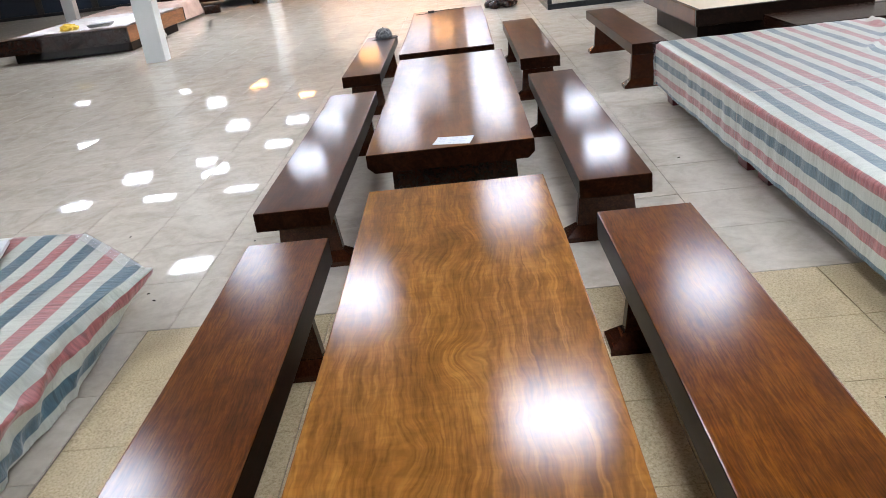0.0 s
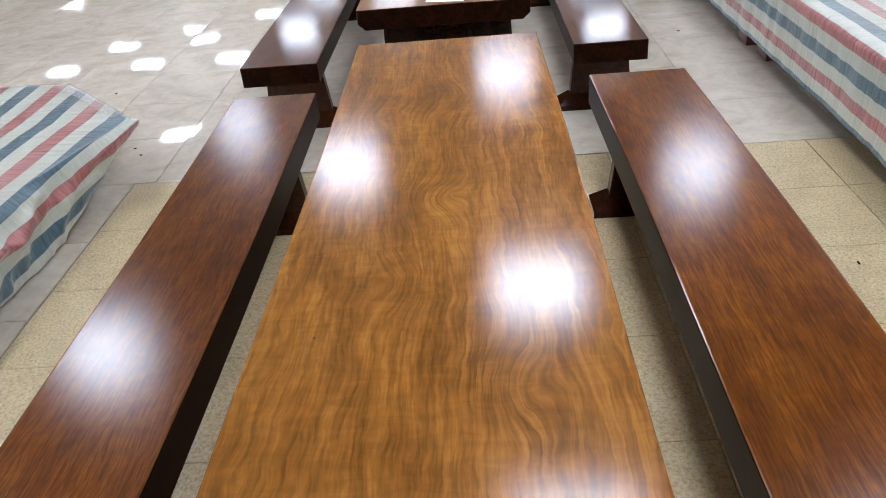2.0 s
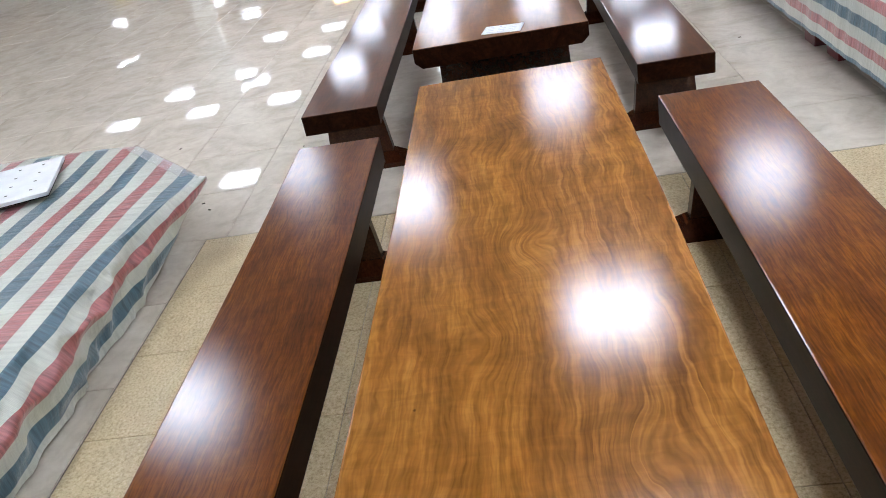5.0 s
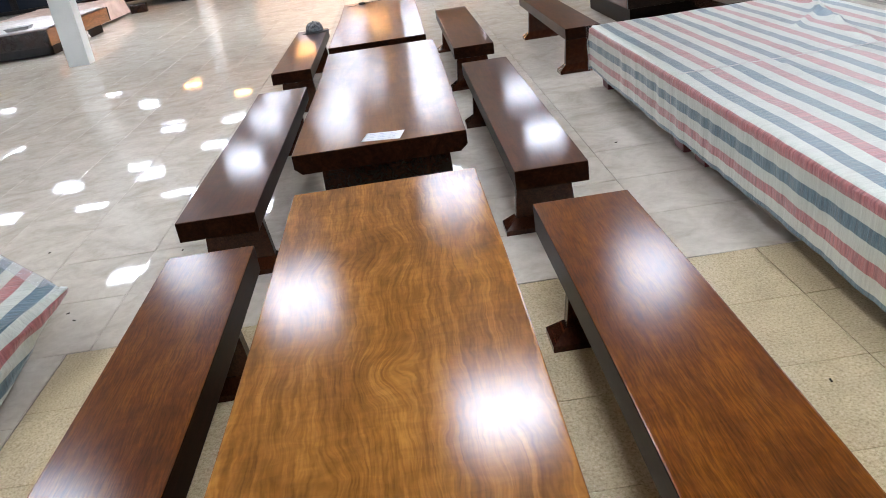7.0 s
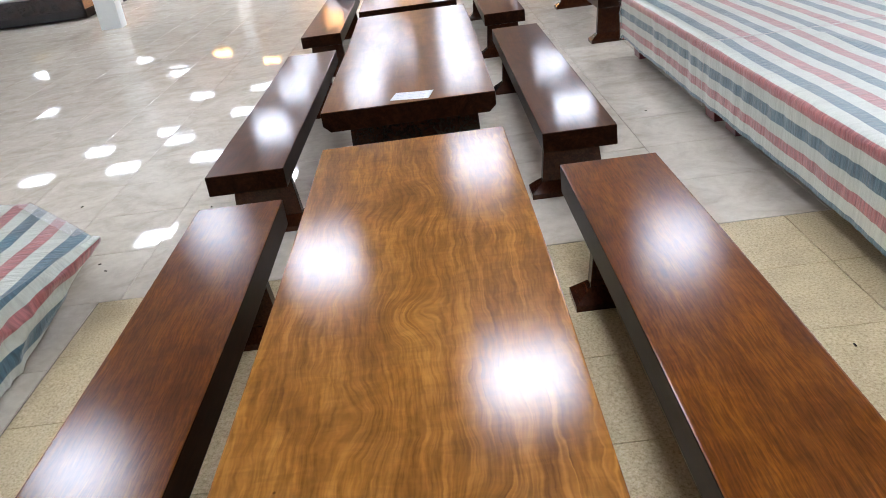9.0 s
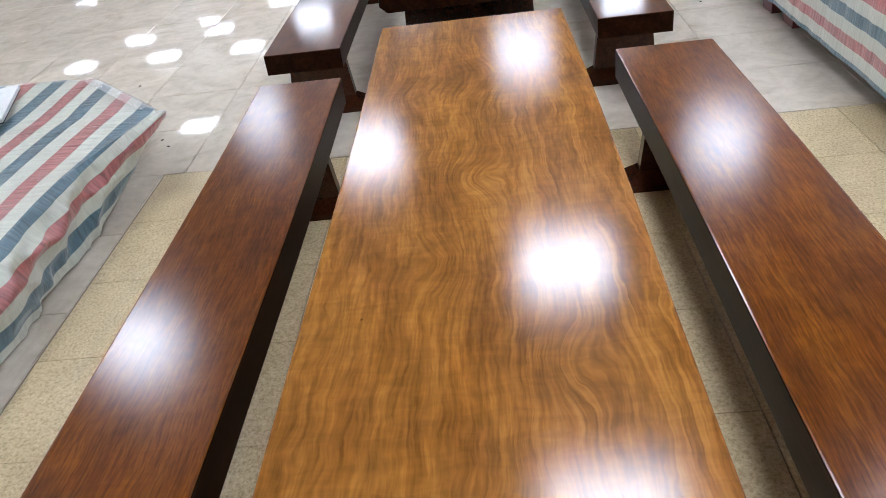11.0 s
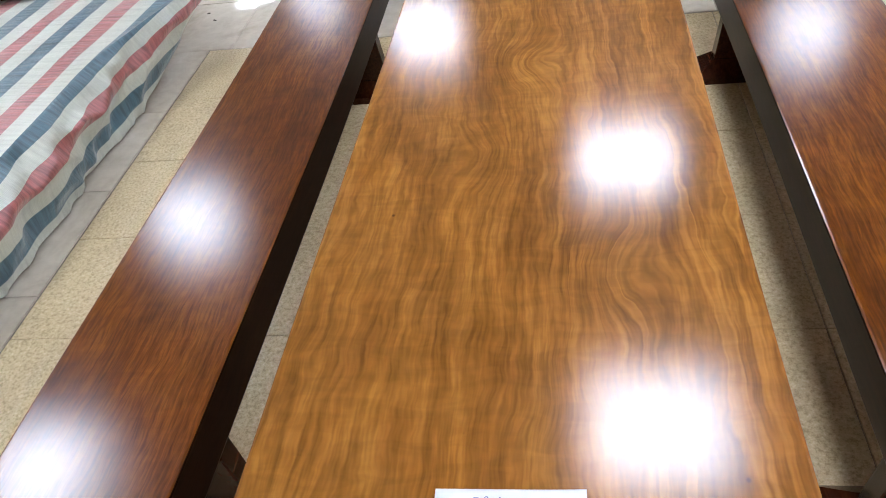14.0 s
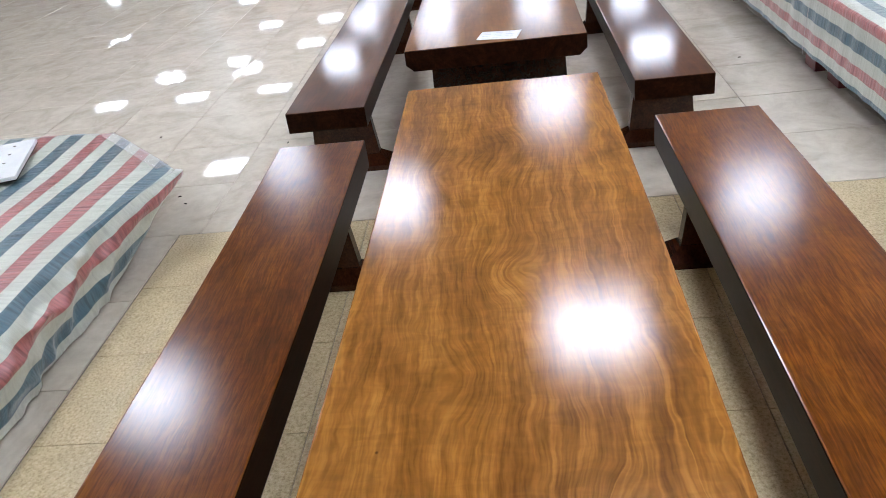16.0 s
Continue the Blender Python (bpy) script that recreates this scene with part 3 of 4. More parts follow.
def drape(name, label, x0, x1, y0, y1, top, hem, flare=0.05, seed=0.0, wrinkle=0.012, step=0.04, period=0.30, phase=0.0, ridges=()):
    """A striped sheet over a box: flat on top, hanging down at the sides, with creases."""
    drop = top - hem
    dl = dr = drop
    na, nb = int((x1 - x0 + dl + dr) / step), int((y1 - y0 + 2 * drop) / step)
    bm = bmesh.new()
    uvl = bm.loops.layers.uv.new("UVMap")
    grid, uvs = [], {}
    for j in range(nb + 1):
        b = -drop + (y1 - y0 + 2 * drop) * j / nb
        row = []
        for i in range(na + 1):
            a = -dl + (x1 - x0 + dl + dr) * i / na
            oa = max(-a, a - (x1 - x0), 0.0)
            ob_ = max(-b, b - (y1 - y0), 0.0)
            fall = max(oa, ob_)
            x, y = x0 + min(max(a, 0), x1 - x0), y0 + min(max(b, 0), y1 - y0)
            sx = -1 if a < 0 else (1 if a > x1 - x0 else 0)
            sy = -1 if b < 0 else (1 if b > y1 - y0 else 0)
            near_edge = min(1.0, fall / 0.12)
            n1 = noise.noise(Vector((a * 2.2 + seed, b * 1.3, seed)))
            n2 = noise.noise(Vector((a * 7 + seed, b * 5, 3.0)))
            n3 = noise.noise(Vector((b * 9 + seed, a * 1.5, 7.0)))
            lean = flare * (0.15 + 0.85 * min(1.0, max(0.0, (3.6 - y) / 2.6)))
            out = 0.012 + lean * min(1.0, fall / drop) ** 1.4 + near_edge * (0.010 * n3 + 0.010 * n1 + 0.006 * noise.noise(Vector((b * 24 + seed, a * 3, 2.0))))
            pinch = min(oa, ob_)
            x += sx * (out + 0.05 * pinch) if oa > 0 else 0
            y += sy * (out + 0.05 * pinch) if ob_ > 0 else 0
            z = top - fall + (0.0 if fall > 0 else wrinkle * n1 + 0.5 * wrinkle * n2)
            for (rx0, ry0), (rx1, ry1), high in ridges:
                k = min(1.0, max(0.0, ((x - rx0) * (rx1 - rx0) + (y - ry0) * (ry1 - ry0)) / ((rx1 - rx0) ** 2 + (ry1 - ry0) ** 2)))
                off = math.hypot(x - rx0 - k * (rx1 - rx0), y - ry0 - k * (ry1 - ry0)) + 0.02 * n2
                z += high * math.exp(-(off / 0.030) ** 2) if fall == 0 else 0
            if fall > drop * 0.8:
                z += 0.022 * noise.noise(Vector((b * 1.1 + seed, a * 1.1, 1.0))) + 0.01
            v = bm.verts.new((x, y, max(z, 0.012 + 0.01 * n1)))
            uvs[v] = (a * 0.30 / (period if a > 0 else period * 0.86) + phase, b)
            row.append(v)
        grid.append(row)
    for j in range(nb):
        for i in range(na):
            f = bm.faces.new((grid[j][i], grid[j][i + 1], grid[j + 1][i + 1], grid[j + 1][i]))
            for lp in f.loops:
                lp[uvl].uv = uvs[lp.vert]
    t = thing(name, label, "tarpaulin")
    cover_parts(bm, t, lambda c: c.z < hem + 0.06)
    return t


def platform(x0, x1, y0, y1, top, material, label, name="platform_bed", apron=0.22, inset=0.3, closed=False, front=None, deck=None):
    t = thing(name, label, "bed", pose((x0 + x1) / 2, (y0 + y1) / 2, 0), "platform beds")
    hw, hl = (x1 - x0) / 2, (y1 - y0) / 2
    part("deck", box(bmesh.new(), -hw + 0.02, -hl + 0.02, top - 0.05, hw - 0.02, hl - 0.02, top - 0.004, bevel=0.005), deck or material, t)
    for b in ((-hw, -hl, hw, -hl + 0.06), (-hw, hl - 0.06, hw, hl), (-hw, -hl + 0.062, -hw + 0.06, hl - 0.062), (hw - 0.06, -hl + 0.062, hw, hl - 0.062)):
        part("rail", box(bmesh.new(), b[0], b[1], top - apron, b[2], b[3], top, bevel=0.006), front if front and b[2] - b[0] > 0.1 else material, t)
    if closed:
        # near-black block; under the desk-like platform it stands for the shaded open hollow
        part("base", box(bmesh.new(), -hw + 0.12, -hl + 0.35, 0.0, hw - 0.12, hl - 0.35, top - 0.052, bevel=0.006), BLACK_WOOD, t)
        return t
    for sx in (-1, 1):
        for sy in (-1, 1):
            x, y = sx * (hw - inset), sy * (hl - inset)
            part("leg", prism(bmesh.new(), ring(x - 0.09, y - 0.09, x + 0.09, y + 0.09), ring(x - 0.11, y - 0.11, x + 0.11, y + 0.11), 0.0, top - 0.052, 0.006), material, t)
    return t


platform(1.90, 3.86, 1.62, 3.84, 0.53, RED_WOOD, "dark red bed hidden under a striped tarpaulin", inset=0.14)
platform(1.90, 3.86, -2.45, 1.59, 0.53, RED_WOOD, "dark red bed hidden under a striped tarpaulin", inset=0.16)
drape("striped_tarpaulin", "red, blue and white striped tarpaulin over the large beds", 1.88, 3.88, -2.48, 3.86, 0.55, 0.14, 0.015, 2.0, 0.008, 0.035, 0.297, 0.070,
      [((3.72, 3.70), (3.42, 2.47), 0.05), ((3.42, 2.47), (3.26, 1.8), 0.022), ((2.52, 2.5), (2.50, 1.72), 0.012), ((2.54, 1.48), (2.69, 0.5), 0.016), ((3.63, 3.1), (3.12, 2.54), 0.022)])
platform(-4.4, -2.10, -3.0, -0.1, 0.32, RED_WOOD, "low bed hidden under a striped tarpaulin", inset=0.25, apron=0.15)


def low_cover():
    """The creased sheet over the low bed; its far corner is folded and drawn out to a tip."""
    x0, top, y0 = -4.42, 0.355, -3.02
    ns, nf, nv = 70, 26, 130
    bm = bmesh.new()
    uvl = bm.loops.layers.uv.new("UVMap")
    rows, uvs = [], {}

    def ease(a, b, t):
        t = min(1.0, max(0.0, (t - a) / (b - a)))
        return t * t * (3 - 2 * t)

    for j in range(nv + 7):
        v = min(1.0, j / nv)
        extra = max(0, j - nv)
        row = []
        for i in range(ns + nf + 1):
            s = min(1.0, i / ns) ** 0.8
            f = max(0.0, (i - ns) / nf)
            # the end of the sheet: straight over the bed, then slanting back to the tip
            end = 0.855 - 0.055 * ease(0.68, 0.79, s) - 0.61 * max(0.0, (s - 0.785) / 0.215) + 0.02 * f
            y = y0 + (end - y0) * v
            tip = max(0.0, min(1.0, (y + 0.75) / 0.92))
            ridge = -1.905 + 0.245 * tip ** 1.6
            hem_x = -1.870 + 0.190 * tip ** 2.2
            lift = max(0.0, min(1.0, (y + 0.50) / 0.67))
            hem_z = 0.012 + 0.27 * lift ** 1.5
            u_ridge = 3.131 + 0.115 * tip ** 1.5
            n1 = noise.noise(Vector((s * 5.0 + 4, y * 1.6, 2.0)))
            n2 = noise.noise(Vector((s * 14.0 + f * 3, y * 5.0, 5.0)))
            fold = 0.35 - 1.3 * abs(noise.noise(Vector((f * 1.3 + y * 2.2, y * 2.0 - f * 1.1, 8.0))))
            crease = 0.3 - 1.4 * abs(noise.noise(Vector((f * 2.2 - y * 5.5, y * 4.4 + f * 2.4, 1.5))))
            x = x0 + s * (ridge - x0)
            z = top + 0.012 * n1 + 0.004 * n2
            u = u_ridge - (1 - s) * 2.205
            if f > 0:
                # rounded shoulder, a slack belly, then the hem
                z = top + (hem_z - top) * f + 0.03 * math.sin(math.pi * f) * (1 - 0.5 * tip)
                x = ridge + (hem_x - ridge) * f ** 0.9 + 0.055 * math.sin(math.pi * f) * (1 - 0.3 * tip)
                soft = min(1.0, f * 2.5) * (1 - 0.75 * tip)
                x += soft * (0.065 * fold + 0.045 * crease + 0.010 * n2)
                z += soft * (1 - f) * (0.020 * fold + 0.014 * crease)
                span = math.hypot(hem_x - ridge, top - hem_z) + 0.02
                u = u_ridge + f * span * 0.30 / 0.255
            else:
                near = max(0.0, 1 - (1 - s) / 0.12)
                z -= 0.010 * near ** 2
            if extra:
                tuck = ease(0.70, 0.80, s)
                y += 0.004 * extra - 0.034 * extra * tuck
                x -= 0.022 * extra * tuck
                z -= 0.045 * extra * (1 - 0.80 * tuck)
            vert = bm.verts.new((x, y, max(0.008 + 0.005 * abs(n2), z)))
            uvs[vert] = (u, y)
            row.append(vert)
        rows.append(row)
    for j in range(len(rows) - 1):
        for i in range(ns + nf):
            f = bm.faces.new((rows[j][i], rows[j][i + 1], rows[j + 1][i + 1], rows[j + 1][i]))
            for lp in f.loops:
                lp[uvl].uv = uvs[lp.vert]
    t = thing("striped_tarpaulin", "creased red, blue and white tarpaulin over a low bed", "tarpaulin")
    cover_parts(bm, t, lambda c: c.z < 0.07)


low_cover()

# ---- far furniture ----
platform(-9.25, -6.55, 12.3, 15.9, 0.50, BED_WOOD, "orange brown platform bed with white cloth on top", apron=0.30, front=DARK_WOOD, closed=True)
platform(-9.6, -7.25, 16.6, 19.2, 0.45, BED_WOOD, "platform bed under a pale pink cloth", apron=0.25)
platform(-8.9, -5.75, 20.7, 23.2, 0.42, DARK_WOOD, "dark brown platform bed near the shop windows", apron=0.2)
# Black front and base colour in the shade of the open space below.
# Its cream deck has the pale wall's reflection put into the colour.
platform(2.84, 4.9, 5.98, 8.7, 0.48, FAR_WOOD, "dark brown desk-like platform behind the side bench", apron=0.19, closed=True, front=BLACK_WOOD, deck=CREAM)
platform(3.55, 4.95, 4.85, 5.80, 0.38, DARK_WOOD, "low dark brown stand near the white wall", apron=0.12, closed=True)

# ---- small things ----
def sheet_of_paper(name, label, x0, y0, x1, y1, z, turn=0.0):
    cx, cy = (x0 + x1) / 2, (y0 + y1) / 2
    bm = bmesh.new()
    n, w, l = 12, x1 - x0, y1 - y0
    rows = [[bm.verts.new((-w / 2 + w * i / n, -l / 2 + l * j / n, 0.0012 + 0.003 * (i / n) ** 4 * (j / n) ** 2)) for i in range(n + 1)] for j in range(n + 1)]
    for j in range(n):
        for i in range(n):
            bm.faces.new((rows[j][i], rows[j][i + 1], rows[j + 1][i + 1], rows[j + 1][i]))
    t = thing(name, label, "paper", pose(cx, cy, z, 0, 0, turn))
    leaf = part("leaf", bm, PAPER, t, smooth=True)
    thick = leaf.modifiers.new("thickness", "SOLIDIFY")
    thick.thickness = 0.0006
    return t


def writing(text, x, y, size, parent, tilt=0.0):
    cu = bpy.data.curves.new("writing", "FONT")
    cu.body, cu.size, cu.shear, cu.extrude = text, size, 0.18, 0.0001
    cu.materials.append(INK)
    ob = new("writing", cu)
    ob.parent = parent
    ob.location, ob.rotation_euler = (x, y, 0.0024), (0, 0, radians(tilt))
    return ob


note = sheet_of_paper("price_note", "white paper note with blue handwriting on the golden table", -0.112, -2.94, 0.10, -2.79, 0.70, 0.5)
writing("B\u1ed9 1", -0.055, 0.046, 0.023, note, 1)
writing("B\u00e0n  295 x 82 x 11", -0.098, 0.014, 0.0195, note, 1)
writing("Gh\u1ebf  295 x 43 x 13", -0.098, -0.018, 0.0195, note, 1)
note2 = sheet_of_paper("price_note", "white paper note lying near the end of the middle table", -0.115, 0.655, 0.095, 0.80, 0.70, -12)
for j in range(4):
    for i in range(3):
        part("writing", box(bmesh.new(), -0.085 + 0.06 * i, 0.045 - 0.03 * j, 0.0022, -0.045 + 0.06 * i, 0.0475 - 0.03 * j, 0.0026), PALE_INK, note2)

# foam board on the low covered bed
board = thing("foam_board", "white foam board with small dark dents on the tarpaulin", "board", pose(-2.79, 0.38, 0.378, 0, 0, -72))
part("sheet", box(bmesh.new(), -0.28, -0.22, 0.0, 0.28, 0.22, 0.022, bevel=0.004), FOAM, board)
part("backing", box(bmesh.new(), -0.278, -0.218, -0.006, 0.278, 0.218, -0.0005), DARK_WOOD, board, "dark brown backing")
for i in range(4):
    for j in range(3):
        part("dent", prism(bmesh.new(), ring(-0.21 + 0.13 * i, -0.15 + 0.13 * j, -0.20 + 0.13 * i, -0.135 + 0.13 * j), ring(-0.21 + 0.13 * i, -0.15 + 0.13 * j, -0.20 + 0.13 * i, -0.135 + 0.13 * j), 0.0222, 0.0235), BLACK, board)


def lathe(profile, seg=24, squash=1.0):
    bm = bmesh.new()
    rings = [[bm.verts.new((r * math.cos(2 * math.pi * k / seg), squash * r * math.sin(2 * math.pi * k / seg), z)) for k in range(seg)] for r, z in profile]
    for a, b in zip(rings, rings[1:]):
        for k in range(seg):
            bm.faces.new((a[k], a[(k + 1) % seg], b[(k + 1) % seg], b[k]))
    bm.faces.new(rings[0][::-1])
    bm.faces.new(rings[-1])
    return bm


# cap on the bench
cap = thing("cap", "dark grey patterned cap lying on the bench", "cap", pose(-0.92, 7.0, 0.4705 - 0.08, 0, 0, 20))
cap.location.y, cap.location.z = 6.80, 0.4705
part("crown", lathe([(0.105, 0.0), (0.108, 0.03), (0.10, 0.07), (0.075, 0.105), (0.035, 0.122), (0.008, 0.125)], 28, 1.15), mottled("grey_camouflage_cloth", (0.03, 0.032, 0.035), (0.30, 0.31, 0.32), 28.0, 0.8, 0.0, 0.5), cap, smooth=True)
bm = bmesh.new()
prev = None
for k in range(13):
    a = math.pi * (0.08 + 0.84 * k / 12)
    row = [bm.verts.new(((0.104 + d) * math.cos(a) * 1.02, -(0.118 + d * 1.2) * math.sin(a), 0.012 - 0.10 * d)) for d in (0.0, 0.04, 0.075)]
    if prev:
        for q in range(2):
            bm.faces.new((prev[q], prev[q + 1], row[q + 1], row[q]))
    prev = row
bill = part("bill", bm, BLACK, cap, smooth=True)
bill.modifiers.new("thickness", "SOLIDIFY").thickness = 0.004
part("button", lathe([(0.009, 0.123), (0.009, 0.13), (0.004, 0.134)], 10), BLACK, cap)


def cable(name, pts, radius, material, parent):
    cu = bpy.data.curves.new(name, "CURVE")
    cu.dimensions, cu.bevel_depth, cu.bevel_resolution = "3D", radius, 2
    sp = cu.splines.new("NURBS")
    sp.points.add(len(pts) - 1)
    for q, p in zip(sp.points, pts):
        q.co = (*p, 1)
    sp.order_u, sp.use_endpoint_u = 3, True
    cu.materials.append(material)
    ob = new(name, cu)
    ob.parent = parent
    return ob


charger = thing("charger", "small black charger with a thin cable on the far table", "charger", pose(-0.28, 6.86, 0.701, 0, 0, 30))
part("plug", box(bmesh.new(), -0.035, -0.02, 0.0, 0.035, 0.02, 0.028, bevel=0.005), BLACK, charger)
cable("cord", [(0.03, 0, 0.012), (0.10, 0.03, 0.004), (0.22, 0.02, 0.004), (0.36, -0.06, 0.004), (0.45, -0.10, 0.004)], 0.003, BLACK, charger)
cable("cord", [(-0.03, 0, 0.012), (-0.10, -0.03, 0.004), (-0.16, 0.02, 0.004), (-0.20, 0.05, 0.004)], 0.003, BLACK, charger)

# tape over the joint of the large beds
tape = thing("tape_strip", "thin pale adhesive tape strip across the striped tarpaulin", "tape", pose(0, 0, 0))
bm = bmesh.new()
prev = None
for k in range(45):
    x = 1.92 + 1.9 * k / 44
    a, b = x - 1.88, 1.63 + 0.05 * (x - 1.9) - (-2.48)
    z = 0.55 + 0.008 * noise.noise(Vector((a * 2.2 + 2.0, b * 1.3, 2.0))) + 0.004 * noise.noise(Vector((a * 7 + 2.0, b * 5, 3.0))) + 0.004
    row = [bm.verts.new((x, 1.63 + 0.05 * (x - 1.9) + d, z)) for d in (-0.006, 0.006)]
    if prev:
        bm.faces.new((prev[0], row[0], row[1], prev[1]))
    prev = row
band = part("band", bm, FABRIC, tape, smooth=True)
band.modifiers.new("thickness", "SOLIDIFY").thickness = 0.002

# crinkled clear tape along a tile joint
strip = thing("clear_tape", "crinkled clear adhesive tape stuck along the tiles", "tape", pose(1.38, 0, 0.004))
bm = bmesh.new()
prev = None
for k in range(90):
    y = 2.9 + 3.5 * k / 89
    row = []
    for i in range(4):
        n1 = noise.noise(Vector((i * 1.7, y * 14, 4.0)))
        row.append(bm.verts.new((-0.035 + 0.022 * i + 0.012 * noise.noise(Vector((y * 3, 1.0, 2.0))), y, 0.004 + 0.009 * abs(n1))))
    if prev:
        for i in range(3):
            bm.faces.new((prev[i], prev[i + 1], row[i + 1], row[i]))
    prev = row
part("film", bm, FILM, strip)

# cord tied over the side of the large bed
cord = thing("cord", "thin pale cord tied over the striped tarpaulin", "cord")
cable("strand", [(2.00, 1.62, 0.560), (1.90, 1.62, 0.561), (1.858, 1.62, 0.54), (1.845, 1.62, 0.38), (1.838, 1.62, 0.22), (1.842, 1.62, 0.14)], 0.0013, FABRIC, cord)

# clear tape over the slanting end of the low cover
tape_film = FILM.copy()
tape_film.name = "glossy_clear_tape"
tape_film.node_tree.nodes["Principled BSDF"].inputs["Alpha"].default_value = 0.28
edge = thing("clear_tape", "clear glossy packing tape along the end of the low cover", "tape")
bm = bmesh.new()
prev = None
for k in range(41):
    t = k / 40
    x, y = -2.24 + 0.53 * t, 0.785 - 0.535 * t
    row = []
    for d in (-0.035, -0.012, 0.012, 0.035):
        n1 = noise.noise(Vector((t * 16, d * 30, 6.0)))
        row.append(bm.verts.new((x + 0.7 * d - 0.025, y + 0.7 * d - 0.035, 0.373 - 0.012 * t + 0.004 * n1)))
    if prev:
        for i in range(3):
            bm.faces.new((prev[i], prev[i + 1], row[i + 1], row[i]))
    prev = row
part("strip", bm, tape_film, edge, smooth=True)

# crumpled film round the bed corner
wrap = thing("plastic_film", "crumpled clear plastic film round the bed corner", "film")
bm = bmesh.new()
rows = []
for j in range(15):
    z = 0.56 - 0.46 * j / 14
    row = []
    for i in range(19):
        u = i / 18
        n1 = noise.noise(Vector((u * 9, z * 9, 3.0)))
        if u < 0.5:
            x, y = 1.845 - 0.03 * (0.56 - z) + 0.02 * n1, 3.57 + 0.35 * u / 0.5
        else:
            x, y = 1.845 + 0.25 * (u - 0.5) / 0.5, 3.92 + 0.02 * n1
        row.append(bm.verts.new((x, y, z + 0.01 * n1)))
    rows.append(row)
for j in range(14):
    for i in range(18):
        bm.faces.new((rows[j][i], rows[j][i + 1], rows[j + 1][i + 1], rows[j + 1][i]))
part("sheet", bm, FILM, wrap)

# ---- far things ----
def cloth(name, label, x0, x1, y0, y1, top, hem, material, seed, category="cloth", step=0.10, sides=(1, 1, 1, 1)):
    """A crumpled cover on a bed: sides tells which edges hang down (x0, x1, y0, y1)."""
    d = top - hem
    bm = bmesh.new()
    a0, a1 = -d * sides[0], (x1 - x0) + d * sides[1]
    b0, b1 = -d * sides[2], (y1 - y0) + d * sides[3]
    na, nb = max(4, int((a1 - a0) / step)), max(4, int((b1 - b0) / step))
    rows = []
    for j in range(nb + 1):
        b = b0 + (b1 - b0) * j / nb
        row = []
        for i in range(na + 1):
            a = a0 + (a1 - a0) * i / na
            oa, ob_ = max(-a, a - (x1 - x0), 0.0), max(-b, b - (y1 - y0), 0.0)
            fall = max(oa, ob_)
            n1 = noise.noise(Vector((a * 3 + seed, b * 3, seed)))
            n2 = noise.noise(Vector((a * 9 + seed, b * 9, seed + 4)))
            x, y = x0 + min(max(a, 0), x1 - x0), y0 + min(max(b, 0), y1 - y0)
            out = 0.02 + 0.25 * fall + (0.05 * n1 if fall else 0)
            x += (math.copysign(out, a - 0.1) if oa else 0)
            y += (math.copysign(out, b - 0.1) if ob_ else 0)
            row.append(bm.verts.new((x, y, max(0.02, top - fall + 0.018 + 0.02 * n1 + 0.012 * n2))))
        rows.append(row)
    for j in range(nb):
        for i in range(na):
            bm.faces.new((rows[j][i], rows[j][i + 1], rows[j + 1][i + 1], rows[j + 1][i]))
    t = thing(name, label, category)
    part("sheet", bm, material, t, smooth=True)
    return t


cloth("cloth", "white cloth spread over the platform bed", -9.0, -6.62, 12.45, 15.7, 0.505, 0.47, FABRIC, 3.0, sides=(0, 0, 0, 0))
cloth("plastic_film", "clear plastic film hanging over the bed edge", -8.3, -6.52, 12.28, 12.6, 0.515, 0.06, FILM, 6.0, "film", sides=(0, 0, 1, 0))
cloth("cloth", "pale pink cloth hanging over the platform bed", -9.5, -7.22, 16.65, 19.15, 0.455, 0.04, PINK_CLOTH, 11.0, sides=(0, 1, 1, 0))
bag = thing("plastic_bag", "crumpled yellow plastic bag on the white cloth", "bag", pose(-7.9, 12.75, 0.53))
bm = bmesh.new()
bmesh.ops.create_icosphere(bm, subdivisions=3, radius=1.0)
for v in bm.verts:
    k = 1 + 0.35 * noise.noise(v.co * 2.5)
    v.co = Vector((v.co.x * 0.19 * k, v.co.y * 0.12 * k, max(0.0, v.co.z * 0.09 * k + 0.04)))
part("film", bm, YELLOW, bag)
tray = thing("tray", "grey shallow tray on the white cloth", "tray", pose(-7.25, 12.8, 0.535, 0, 0, 8))
bm = bmesh.new()
prism(bm, ring(-0.20, -0.14, 0.20, 0.14), ring(-0.24, -0.17, 0.24, 0.17), 0.0, 0.06, 0.006)
part("dish", bm, mottled("grey_plastic", (0.18, 0.18, 0.17), (0.28, 0.28, 0.26), 10.0, 0.4), tray)
block = thing("wood_block", "small dark brown wooden block on the floor", "block", pose(-6.9, 19.3, 0, 0, 0, 12))
part("body", box(bmesh.new(), -0.22, -0.16, 0.0, 0.22, 0.16, 0.22, bevel=0.015), DARK_WOOD, block)
sack = thing("plastic_bag", "small white plastic bag beside the column", "bag", pose(-6.62, 14.25, 0))
bm = bmesh.new()
bmesh.ops.create_icosphere(bm, subdivisions=3, radius=1.0)
for v in bm.verts:
    k = 1 + 0.4 * noise.noise(v.co * 2.2 + Vector((5, 0, 0)))
    v.co = Vector((v.co.x * 0.10 * k, v.co.y * 0.10 * k, max(0.0, v.co.z * 0.12 * k + 0.10)))
part("film", bm, FABRIC, sack)

